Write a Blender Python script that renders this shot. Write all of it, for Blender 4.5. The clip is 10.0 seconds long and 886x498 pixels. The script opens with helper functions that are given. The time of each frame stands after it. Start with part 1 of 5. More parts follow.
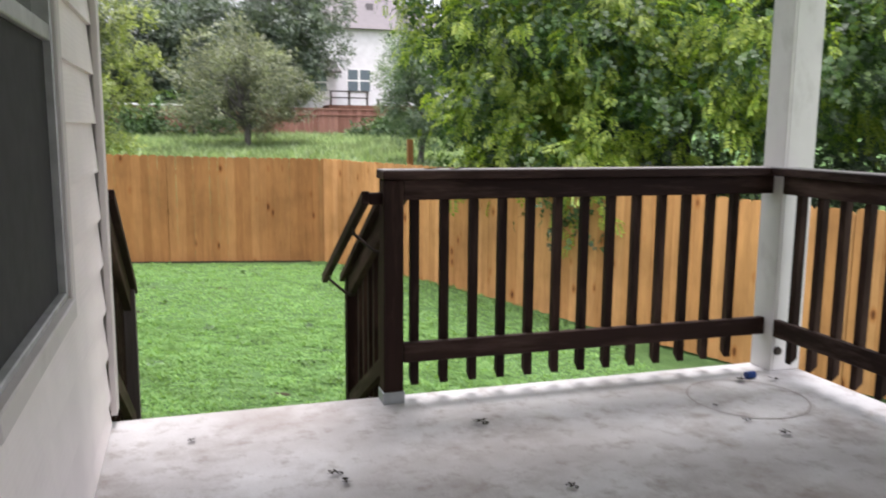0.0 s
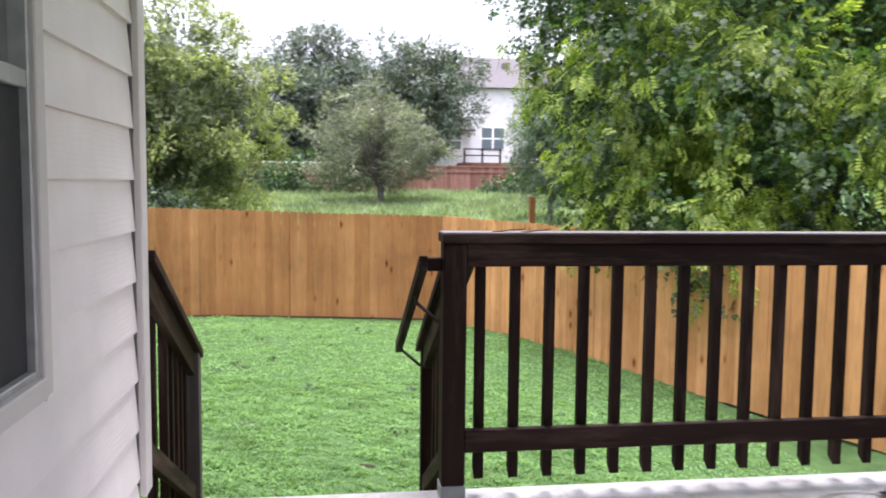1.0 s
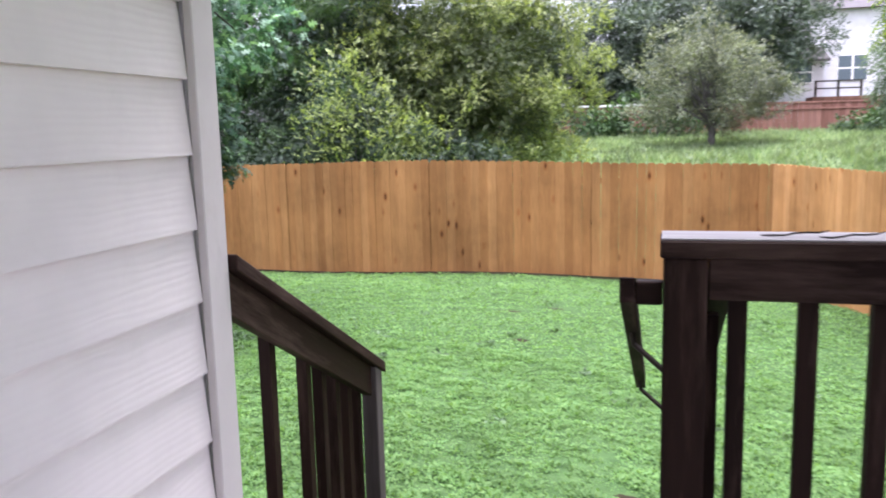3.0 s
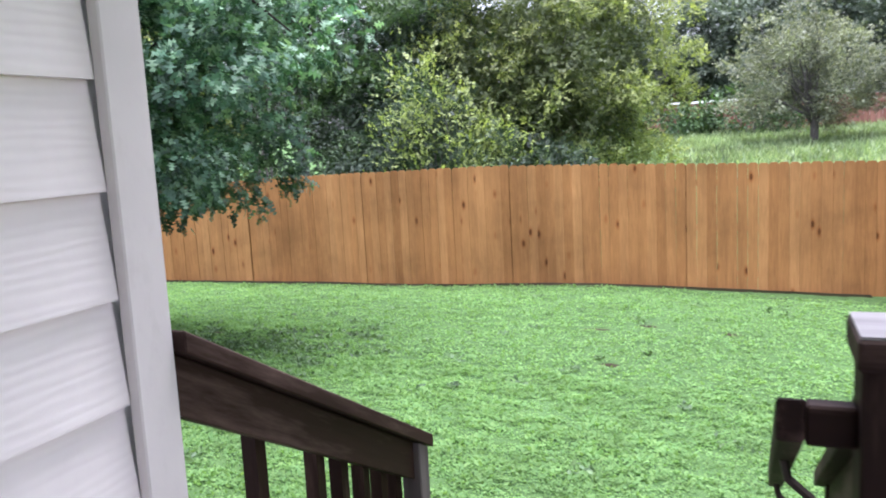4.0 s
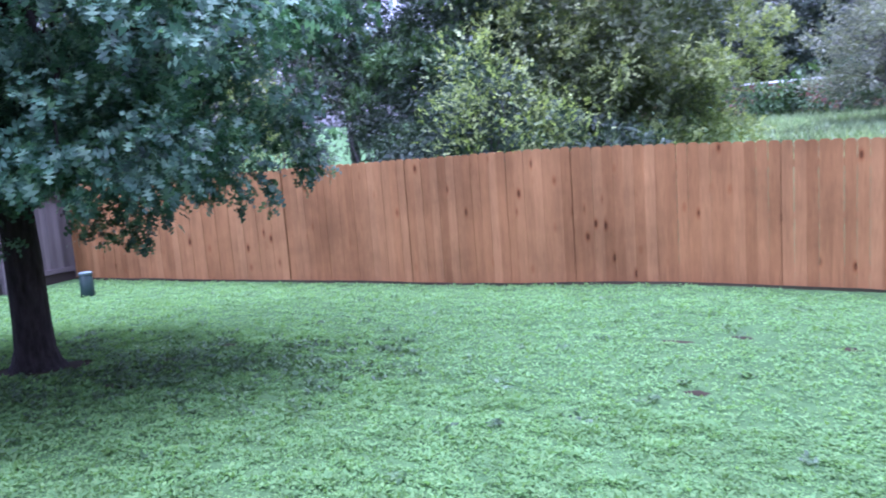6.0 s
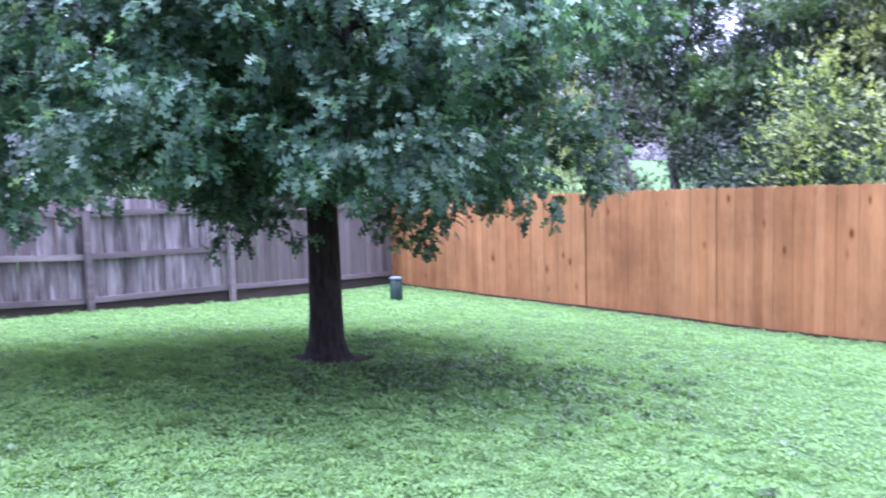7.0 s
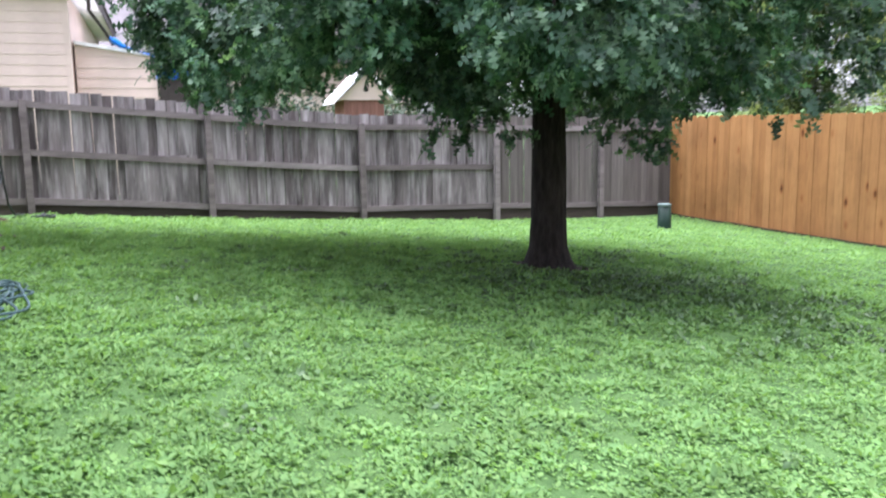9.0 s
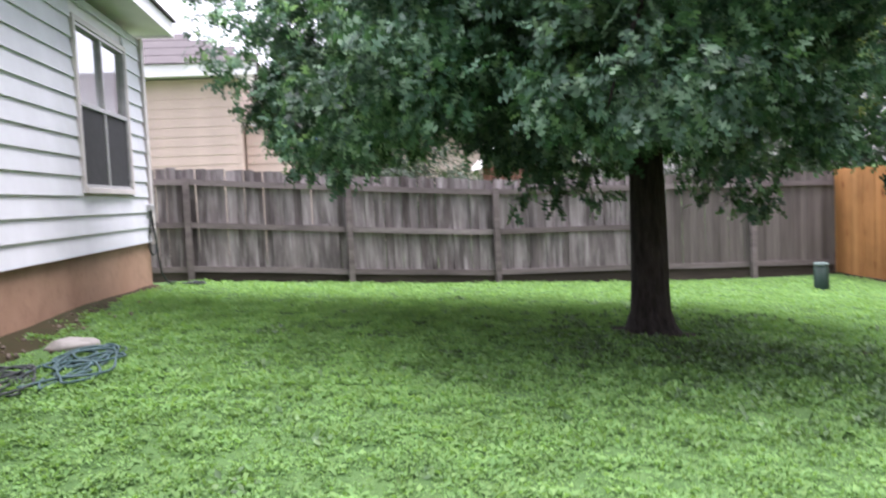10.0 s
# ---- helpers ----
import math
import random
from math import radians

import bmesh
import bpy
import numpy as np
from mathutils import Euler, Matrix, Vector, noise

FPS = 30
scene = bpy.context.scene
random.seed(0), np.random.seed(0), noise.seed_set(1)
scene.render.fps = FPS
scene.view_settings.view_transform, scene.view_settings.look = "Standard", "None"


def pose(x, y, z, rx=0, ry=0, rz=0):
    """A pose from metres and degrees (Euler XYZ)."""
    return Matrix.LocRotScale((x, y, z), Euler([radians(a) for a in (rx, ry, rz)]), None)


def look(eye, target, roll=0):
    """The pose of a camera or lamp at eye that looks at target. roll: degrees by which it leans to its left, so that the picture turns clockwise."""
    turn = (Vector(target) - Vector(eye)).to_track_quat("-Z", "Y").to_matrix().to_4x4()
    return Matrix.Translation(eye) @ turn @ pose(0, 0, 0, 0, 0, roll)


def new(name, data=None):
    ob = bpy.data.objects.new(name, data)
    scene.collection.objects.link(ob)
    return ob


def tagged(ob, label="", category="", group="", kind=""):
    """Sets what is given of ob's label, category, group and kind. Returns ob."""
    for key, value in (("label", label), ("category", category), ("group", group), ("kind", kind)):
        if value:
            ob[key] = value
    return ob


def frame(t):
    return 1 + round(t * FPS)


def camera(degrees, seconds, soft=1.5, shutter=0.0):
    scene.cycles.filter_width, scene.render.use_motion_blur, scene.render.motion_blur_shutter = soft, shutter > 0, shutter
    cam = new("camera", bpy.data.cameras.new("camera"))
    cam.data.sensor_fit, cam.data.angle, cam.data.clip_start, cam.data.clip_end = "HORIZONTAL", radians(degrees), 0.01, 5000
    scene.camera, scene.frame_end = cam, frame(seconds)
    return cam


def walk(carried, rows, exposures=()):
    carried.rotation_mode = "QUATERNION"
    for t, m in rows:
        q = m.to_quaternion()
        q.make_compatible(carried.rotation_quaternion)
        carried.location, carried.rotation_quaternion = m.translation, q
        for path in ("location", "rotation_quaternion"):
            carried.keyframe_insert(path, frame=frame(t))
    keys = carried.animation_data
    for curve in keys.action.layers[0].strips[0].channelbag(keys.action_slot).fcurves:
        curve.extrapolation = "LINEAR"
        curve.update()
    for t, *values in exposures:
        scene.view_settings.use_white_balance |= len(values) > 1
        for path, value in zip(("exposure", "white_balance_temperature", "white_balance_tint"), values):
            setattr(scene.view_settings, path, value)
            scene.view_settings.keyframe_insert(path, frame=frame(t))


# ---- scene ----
cam = camera(57.6, 10.0, 1.8, 0.35)
PATH = [
    (0, (0.074, -0.188, 1.236), (0.669, 1.698, 0.938), 0.5),
    (0.5, (0.244, -0.044, 1.247), (0.653, 1.902, 1.033), 0.2),
    (1, (0.451, 0.17, 1.239), (0.724, 2.144, 1.077), 0.6),
    (1.5, (0.656, 0.411, 1.249), (0.711, 2.401, 1.063), 1.0),
    (2, (0.76, 0.781, 1.262), (0.725, 2.766, 1.024), -0.2),
    (2.5, (0.861, 1.123, 1.26), (0.611, 3.089, 0.994), -0.5),
    (2.7, (0.882, 1.256, 1.271), (0.5, 3.199, 0.989), -0.9),
    (4, (0.767, 2.198, 1.302), (0.031, 4.037, 1.026), -3.1),
    (4.5, (0.650, 2.524, 1.276), (-0.148, 4.336, 1.000), -4.3),
    (5, (0.563, 2.932, 1.218), (-0.206, 4.759, 0.951), -4.8),
    (6.3, (0.364, 3.835, 1.121), (-0.652, 5.532, 0.823), -3.7),
    (6.5, (0.388, 3.931, 1.12), (-0.814, 5.506, 0.847), -2.6),
    (7, (0.436, 4.186, 0.979), (-1.07, 5.492, 0.808), -1.6),
    (7.5, (0.445, 4.352, 0.88), (-1.269, 5.377, 0.782), -1.9),
    (8, (0.525, 4.526, 0.801), (-1.365, 5.171, 0.702), -0.2),
    (8.5, (0.457, 4.744, 0.689), (-1.406, 5.463, 0.582), -0.0),
    (9, (0.494, 5.074, 0.542), (-1.378, 5.716, 0.25), -0.9),
    (9.5, (0.617, 5.394, 0.527), (-1.311, 5.844, 0.239), -0.5),
    (9.8, (0.648, 5.64, 0.522), (-1.316, 5.963, 0.33), -2.6),
    (10, (0.706, 5.833, 0.561), (-1.279, 6.044, 0.433), -2.8),
]
EXPOSURES = [
    (0.0, 1.86, 6400, 18),
    (1.0, 2.04, 6100, 23),
    (2.5, 2.10, 5950, 26),
    (4.0, 2.22, 5760, 23),
    (4.5, 2.14, 5780, 23),
    (5.0, 2.12, 5450, 35),
    (6.4, 2.30, 4580, 46),
    (6.9, 2.74, 4900, 44),
    (7.4, 2.52, 5480, 46),
    (8.0, 2.29, 6350, 36),
    (8.5, 2.27, 6380, 28),
    (9.0, 2.35, 5850, 21),
    (9.5, 2.27, 6080, 20),
    (10.0, 2.18, 6150, 24),
]
walk(cam, [(t, look(eye, target, roll)) for t, eye, target, roll in PATH], EXPOSURES)

# ---- world and sun: a bright, hazy, overcast sky ----
SUN_HEIGHT, SUN_TURN = 72.0, 200.0
world = bpy.data.worlds.new("world")
scene.world = world
world.use_nodes = True
wt = world.node_tree
wt.nodes.clear()
sky = wt.nodes.new("ShaderNodeTexSky")
sky.sky_type = "NISHITA"
sky.sun_disc = False
sky.sun_elevation = radians(SUN_HEIGHT)
sky.sun_rotation = radians(SUN_TURN)
sky.dust_density = 4.0
pale = wt.nodes.new("ShaderNodeHueSaturation")
pale.inputs["Saturation"].default_value = 0.22
back = wt.nodes.new("ShaderNodeBackground")
back.inputs["Strength"].default_value = 0.15
wout = wt.nodes.new("ShaderNodeOutputWorld")
wt.links.new(sky.outputs[0], pale.inputs["Color"])
wt.links.new(pale.outputs[0], back.inputs["Color"])
wt.links.new(back.outputs[0], wout.inputs["Surface"])
lamp = bpy.data.lights.new("sun", "SUN")
lamp.energy, lamp.angle, lamp.color = 1.5, radians(25), (1.0, 0.975, 0.94)
sun = new("sun", lamp)
sun.matrix_world = Matrix.Rotation(radians(-SUN_TURN), 4, "Z") @ Matrix.Rotation(radians(90 - SUN_HEIGHT), 4, "X") @ Matrix.Rotation(radians(180), 4, "Z")

# ---- materials ----
def material(name, rough=0.8, metal=0.0, spec=0.3):
    m = bpy.data.materials.new(name)
    m.use_nodes = True
    nt = m.node_tree
    p = nt.nodes["Principled BSDF"]
    p.inputs["Roughness"].default_value = rough
    p.inputs["Metallic"].default_value = metal
    p.inputs["Specular IOR Level"].default_value = spec
    return m, nt, p


def node(nt, kind, **inputs):
    n = nt.nodes.new(kind)
    for key, value in inputs.items():
        n.inputs[key.replace("_", " ")].default_value = value
    return n


def coords(nt, scale=(1, 1, 1), shuffle=False):
    """Object coordinates, stretched; shuffle moves them by each object's own random number."""
    tc = nt.nodes.new("ShaderNodeTexCoord")
    mp = nt.nodes.new("ShaderNodeMapping")
    mp.inputs["Scale"].default_value = scale
    nt.links.new(tc.outputs["Object"], mp.inputs["Vector"])
    if shuffle:
        info = nt.nodes.new("ShaderNodeObjectInfo")
        mul = nt.nodes.new("ShaderNodeVectorMath")
        mul.operation = "MULTIPLY"
        mul.inputs[1].default_value = (71.0, 43.0, 91.0)
        comb = nt.nodes.new("ShaderNodeCombineXYZ")
        for i in range(3):
            nt.links.new(info.outputs["Random"], comb.inputs[i])
        nt.links.new(comb.outputs[0], mul.inputs[0])
        nt.links.new(mul.outputs[0], mp.inputs["Location"])
    return mp.outputs[0]


def noise_tex(nt, vec, scale, detail=4.0, rough=0.55):
    n = node(nt, "ShaderNodeTexNoise", Scale=scale, Detail=detail, Roughness=rough)
    nt.links.new(vec, n.inputs["Vector"])
    return n.outputs["Fac"]


def ramp(nt, fac, stops):
    r = nt.nodes.new("ShaderNodeValToRGB")
    e = r.color_ramp.elements
    while len(e) < len(stops):
        e.new(0.5)
    for el, (pos, col) in zip(e, stops):
        el.position = pos
        el.color = (*col, 1.0) if len(col) == 3 else col
    nt.links.new(fac, r.inputs["Fac"])
    return r.outputs["Color"]


def mix(nt, kind, fac, a, b):
    m = nt.nodes.new("ShaderNodeMix")
    m.data_type, m.blend_type = "RGBA", kind
    for sock, value in ((m.inputs[0], fac), (m.inputs[6], a), (m.inputs[7], b)):
        if isinstance(value, (int, float)):
            sock.default_value = value
        elif isinstance(value, tuple):
            sock.default_value = (*value, 1.0)
        else:
            nt.links.new(value, sock)
    return m.outputs[2]


def bump(nt, p, height, strength=0.3, distance=0.01):
    b = node(nt, "ShaderNodeBump", Strength=strength, Distance=distance)
    nt.links.new(height, b.inputs["Height"])
    nt.links.new(b.outputs["Normal"], p.inputs["Normal"])


def grey(v):
    return (v, v, v)


def wood(name, dark, mid, light, rough=0.8, knots=True, grain=26.0, stain=None, along="z", patches=False, wear=None):
    """Sawn wood with long grain, knots and a tone that changes from board to board."""
    m, nt, p = material(name, rough, 0.0, 0.14)
    lengthwise = {"z": (1, 1, 0.06), "x": (0.06, 1, 1), "y": (1, 0.06, 1)}[along]
    v = coords(nt, lengthwise, True)
    fine = noise_tex(nt, v, grain * 2.2, 5.0, 0.65)
    wide = noise_tex(nt, v, grain * 0.35, 3.0)
    info = nt.nodes.new("ShaderNodeObjectInfo")
    base = ramp(nt, info.outputs["Random"], ((0.0, dark), (0.5, mid), (1.0, light)))
    base = mix(nt, "MULTIPLY", 0.75, base, ramp(nt, fine, ((0.3, grey(0.72)), (0.7, grey(1.12)))))
    base = mix(nt, "MULTIPLY", 0.8, base, ramp(nt, wide, ((0.3, grey(0.82 if patches else 0.6)), (0.7, grey(1.1 if patches else 1.2)))))
    if knots:
        kv = coords(nt, tuple(1.0 if s == 1 else 0.45 for s in lengthwise), True)
        vo = node(nt, "ShaderNodeTexVoronoi", Scale=4.2, Randomness=1.0)
        nt.links.new(kv, vo.inputs["Vector"])
        spots = ramp(nt, vo.outputs["Distance"], ((0.0, (0.10, 0.06, 0.04)), (0.08, (0.28, 0.17, 0.11)), (0.12, (0.8, 0.66, 0.55)), (0.21, (1, 1, 1))))
        mask = ramp(nt, noise_tex(nt, kv, 1.7, 2.0), ((0.30, grey(0.0)), (0.46, grey(0.9))))
        base = mix(nt, "MULTIPLY", mask, base, spots)
    if patches:
        gp = nt.nodes.new("ShaderNodeNewGeometry")
        big = noise_tex(nt, gp.outputs["Position"], 0.9, 5.0, 0.6)
        base = mix(nt, "MULTIPLY", 0.9, base, ramp(nt, big, ((0.32, grey(0.72)), (0.5, grey(1.0)), (0.7, grey(1.22)))))
        damp = noise_tex(nt, coords(nt, (1, 1, 0.3), True), 4.0, 5.0, 0.7)
        base = mix(nt, "MIX", ramp(nt, damp, ((0.56, grey(0.0)), (0.72, grey(0.4)))), base, light)
    if wear:
        rub = noise_tex(nt, coords(nt, tuple(1.0 if q == 1 else 0.12 for q in lengthwise), True), 9.0, 6.0, 0.7)
        base = mix(nt, "MIX", ramp(nt, rub, ((0.50, grey(0.0)), (0.68, grey(0.7)))), base, wear)
    if stain:
        s = noise_tex(nt, coords(nt, (1, 1, 0.09), True), 11.0, 5.0, 0.65)
        base = mix(nt, "MIX", ramp(nt, s, ((0.45, grey(0.0)), (0.75, grey(0.6)))), base, stain)
        dk = noise_tex(nt, coords(nt, (1, 1, 0.2), True), 5.0, 4.0)
        base = mix(nt, "MULTIPLY", 0.8, base, ramp(nt, dk, ((0.36, grey(0.42)), (0.55, grey(1.05)))))
    nt.links.new(base, p.inputs["Base Color"])
    bump(nt, p, fine, 0.25, 0.004)
    return m


def painted(name, colour, rough=0.6, dirt=(0.45, 0.42, 0.38), amount=0.25, grain=None):
    """Paint on boards or plaster: faint blotches, dirt and, where asked, a pressed wood grain."""
    m, nt, p = material(name, rough)
    blot = noise_tex(nt, coords(nt), 2.3, 5.0)
    speck = noise_tex(nt, coords(nt), 60.0, 3.0)
    c = mix(nt, "MULTIPLY", 1.0, colour, ramp(nt, blot, ((0.3, grey(0.9)), (0.7, grey(1.05)))))
    c = mix(nt, "MIX", ramp(nt, noise_tex(nt, coords(nt, (1, 1, 0.5)), 7.0, 6.0, 0.7), ((0.55, grey(0.0)), (0.8, grey(amount)))), c, dirt)
    nt.links.new(c, p.inputs["Base Color"])
    if grain:
        w = node(nt, "ShaderNodeTexWave", Scale=17.0, Distortion=7.0, Detail=2.0, Detail_Scale=0.9)
        w.bands_direction = "Z"
        nt.links.new(coords(nt, grain, True), w.inputs["Vector"])
        bump(nt, p, w.outputs["Fac"], 0.10, 0.003)
    else:
        bump(nt, p, speck, 0.12, 0.003)
    return m


def leaf_material(name, stops, gloss=0.45, glow=0.35, patch=0.55, deep=0.5, high=1.5):
    """Leaves that let some light through; each leaf has its own tone. Broad patches scale it from deep to high."""
    m, nt, p = material(name, gloss, 0.0, 0.4)
    geo = nt.nodes.new("ShaderNodeNewGeometry")
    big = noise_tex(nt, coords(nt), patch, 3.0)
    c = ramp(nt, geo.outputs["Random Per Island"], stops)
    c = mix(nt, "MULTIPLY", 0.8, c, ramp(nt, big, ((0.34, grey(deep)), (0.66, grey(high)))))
    nt.links.new(c, p.inputs["Base Color"])
    tr = nt.nodes.new("ShaderNodeBsdfTranslucent")
    tc = mix(nt, "MULTIPLY", 1.0, c, (1.25, 1.35, 0.6))
    nt.links.new(tc, tr.inputs["Color"])
    ms = nt.nodes.new("ShaderNodeMixShader")
    ms.inputs[0].default_value = glow
    nt.links.new(p.outputs[0], ms.inputs[1])
    nt.links.new(tr.outputs[0], ms.inputs[2])
    nt.links.new(ms.outputs[0], nt.nodes["Material Output"].inputs["Surface"])
    return m


def bark(name, a, b):
    m, nt, p = material(name, 0.95)
    v = coords(nt, (1, 1, 0.22))
    n1 = noise_tex(nt, v, 22.0, 6.0, 0.7)
    c = ramp(nt, n1, ((0.35, a), (0.7, b)))
    nt.links.new(c, p.inputs["Base Color"])
    bump(nt, p, n1, 0.9, 0.03)
    return m


def ground_material():
    m, nt, p = material("turf", 0.95, 0.0, 0.1)
    n1 = noise_tex(nt, coords(nt), 0.5, 4.0)
    n2 = noise_tex(nt, coords(nt), 6.0, 6.0, 0.7)
    n3 = noise_tex(nt, coords(nt), 55.0, 4.0, 0.7)
    c = ramp(nt, n2, ((0.3, (0.054, 0.108, 0.036)), (0.5, (0.076, 0.143, 0.047)), (0.75, (0.105, 0.182, 0.060))))
    c = mix(nt, "MULTIPLY", 0.8, c, ramp(nt, n3, ((0.3, grey(0.8)), (0.7, grey(1.15)))))
    c = mix(nt, "MULTIPLY", 0.7, c, ramp(nt, n1, ((0.3, grey(0.8)), (0.7, grey(1.15)))))
    nt.links.new(c, p.inputs["Base Color"])
    bump(nt, p, n3, 0.8, 0.03)
    return m


def concrete(name, a, b, stain, blot=0.7):
    m, nt, p = material(name, 0.75, 0.0, 0.35)
    n1 = noise_tex(nt, coords(nt), 1.1, 6.0, 0.6)
    n2 = noise_tex(nt, coords(nt), 9.0, 6.0, 0.7)
    n3 = noise_tex(nt, coords(nt), 120.0, 3.0)
    c = ramp(nt, n1, ((0.3, a), (0.68, b)))
    c = mix(nt, "MIX", ramp(nt, n2, ((0.52, grey(0.0)), (0.75, grey(blot)))), c, stain)
    wide = noise_tex(nt, coords(nt), 0.45, 5.0, 0.65)
    c = mix(nt, "MIX", ramp(nt, wide, ((0.44, grey(0.0)), (0.64, grey(0.8 * blot)))), c, stain)
    mid = noise_tex(nt, coords(nt), 2.7, 6.0, 0.7)
    c = mix(nt, "MIX", ramp(nt, mid, ((0.50, grey(0.0)), (0.72, grey(0.75 * blot)))), c, stain)
    c = mix(nt, "MULTIPLY", 0.5, c, ramp(nt, n3, ((0.3, grey(0.85)), (0.7, grey(1.1)))))
    nt.links.new(c, p.inputs["Base Color"])
    bump(nt, p, n2, 0.12, 0.006)
    return m


def plain(name, colour, rough=0.5, metal=0.0, amount=0.15):
    m, nt, p = material(name, rough, metal)
    n1 = noise_tex(nt, coords(nt), 14.0, 5.0)
    c = mix(nt, "MULTIPLY", 1.0, colour, ramp(nt, n1, ((0.3, grey(1 - amount)), (0.7, grey(1 + amount)))))
    nt.links.new(c, p.inputs["Base Color"])
    bump(nt, p, n1, 0.1, 0.003)
    return m


TURF = ground_material()
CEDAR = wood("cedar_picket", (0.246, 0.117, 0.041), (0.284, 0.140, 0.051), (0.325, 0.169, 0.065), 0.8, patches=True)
# side fence: paler cedar, its stronger light put into the colour
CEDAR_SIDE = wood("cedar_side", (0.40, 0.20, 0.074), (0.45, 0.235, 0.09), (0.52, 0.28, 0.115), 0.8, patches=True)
GREY_WOOD = wood("weathered_picket", (0.105, 0.086, 0.086), (0.185, 0.158, 0.160), (0.29, 0.255, 0.26), 0.9, False, 22.0, (0.56, 0.52, 0.53))
GREY_RAIL = wood("weathered_rail", (0.16, 0.134, 0.132), (0.20, 0.170, 0.168), (0.25, 0.218, 0.215), 0.9, False, 22.0, None, "y")
GREY_NEWER = wood("weathered_picket_smooth", (0.120, 0.104, 0.098), (0.145, 0.126, 0.119), (0.175, 0.153, 0.146), 0.9, False, 20.0)
ROT = wood("dark_foot_board", (0.050, 0.040, 0.035), (0.070, 0.056, 0.049), (0.095, 0.077, 0.068), 0.9, False, 22.0, None, "y")
DARK_Z = wood("stained_upright", (0.017, 0.0075, 0.0058), (0.023, 0.0110, 0.0084), (0.033, 0.017, 0.0125), 0.68, False, wear=(0.095, 0.058, 0.045))
DARK_X = wood("stained_rail_x", (0.018, 0.0080, 0.0062), (0.024, 0.0115, 0.0090), (0.032, 0.0165, 0.013), 0.68, False, 26.0, None, "x", wear=(0.105, 0.066, 0.053))
DARK_Y = wood("stained_rail_y", (0.021, 0.0098, 0.0078), (0.028, 0.0138, 0.0108), (0.038, 0.020, 0.016), 0.68, False, 26.0, None, "y", wear=(0.13, 0.086, 0.070))
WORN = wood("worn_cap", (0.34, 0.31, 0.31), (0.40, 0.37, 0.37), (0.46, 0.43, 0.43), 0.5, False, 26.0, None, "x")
STAIN = concrete("rusty_stain", (0.34, 0.31, 0.295), (0.50, 0.48, 0.465), (0.28, 0.24, 0.21), 0.8)
GREYED = wood("greyed_post", (0.13, 0.112, 0.105), (0.15, 0.13, 0.122), (0.17, 0.15, 0.14), 0.75, False)
FAR_RED = wood("red_fence", (0.19, 0.090, 0.068), (0.235, 0.115, 0.088), (0.28, 0.145, 0.115), 0.85, False)
# one siding on both walls; each wall's light is put into its tint
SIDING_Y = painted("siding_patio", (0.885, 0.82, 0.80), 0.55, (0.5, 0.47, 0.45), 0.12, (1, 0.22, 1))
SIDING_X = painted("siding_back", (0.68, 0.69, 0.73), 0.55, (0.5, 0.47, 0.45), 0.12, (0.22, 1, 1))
TRIM = painted("trim_paint", (0.66, 0.615, 0.595), 0.55, (0.35, 0.31, 0.28), 0.35)
POST_PAINT = painted("post_paint", (0.72, 0.70, 0.69), 0.5, (0.30, 0.27, 0.24), 0.45)
WHITE = painted("white_paint", (0.80, 0.79, 0.78), 0.5)
BEIGE = painted("beige_siding", (0.61, 0.475, 0.405), 0.6, (0.5, 0.42, 0.34), 0.1)
STUCCO = concrete("foundation_stucco", (0.34, 0.20, 0.13), (0.43, 0.275, 0.19), (0.17, 0.095, 0.06), 0.5)
SLAB = concrete("patio_concrete", (0.42, 0.408, 0.405), (0.70, 0.690, 0.692), (0.21, 0.165, 0.135), 0.85)
SLAB.node_tree.nodes["Principled BSDF"].inputs["Roughness"].default_value = 0.48
SCREEN = plain("insect_screen", (0.045, 0.045, 0.047), 0.8)
ALU = plain("window_metal", (0.46, 0.46, 0.46), 0.45, 0.3)
SHINGLE = painted("roof_shingle", (0.082, 0.073, 0.074), 0.95, (0.11, 0.09, 0.10), 0.4)
GREEN_BOX = plain("green_plastic", (0.007, 0.025, 0.016), 0.5)
GALV = plain("galvanised", (0.36, 0.38, 0.39), 0.5, 0.6)
RUST = plain("dark_metal", (0.05, 0.04, 0.035), 0.6, 0.4)
BLUE = plain("blue_tarp", (0.01, 0.16, 0.62), 0.4)
CAP_BLUE = plain("blue_plastic", (0.010, 0.045, 0.20), 0.4)
HOSE_BLUE = plain("hose_rubber", (0.042, 0.080, 0.082), 0.5)
HOSE_DARK = plain("hose_dark", (0.03, 0.035, 0.035), 0.5)
ROCK = concrete("pale_rock", (0.20, 0.188, 0.170), (0.33, 0.315, 0.29), (0.12, 0.108, 0.095), 0.8)
SOIL = concrete("bare_soil", (0.022, 0.017, 0.010), (0.040, 0.031, 0.019), (0.018, 0.022, 0.010), 0.7)
SOIL.node_tree.nodes["Principled BSDF"].inputs["Specular IOR Level"].default_value = 0.03
BARK = bark("dark_bark", (0.012, 0.009, 0.008), (0.048, 0.040, 0.036))
BARK_GREY = bark("grey_bark", (0.06, 0.055, 0.05), (0.16, 0.15, 0.14))
# wide patch contrast paints shaded depth and lit clumps into these two crowns
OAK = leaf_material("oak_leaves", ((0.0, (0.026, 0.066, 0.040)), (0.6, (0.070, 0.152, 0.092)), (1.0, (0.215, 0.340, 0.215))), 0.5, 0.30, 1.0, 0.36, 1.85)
LIME = leaf_material("bright_leaves", ((0.0, (0.018, 0.044, 0.014)), (0.6, (0.044, 0.092, 0.028)), (1.0, (0.110, 0.180, 0.050))), 0.45, 0.40, 0.5, 0.4, 1.8)
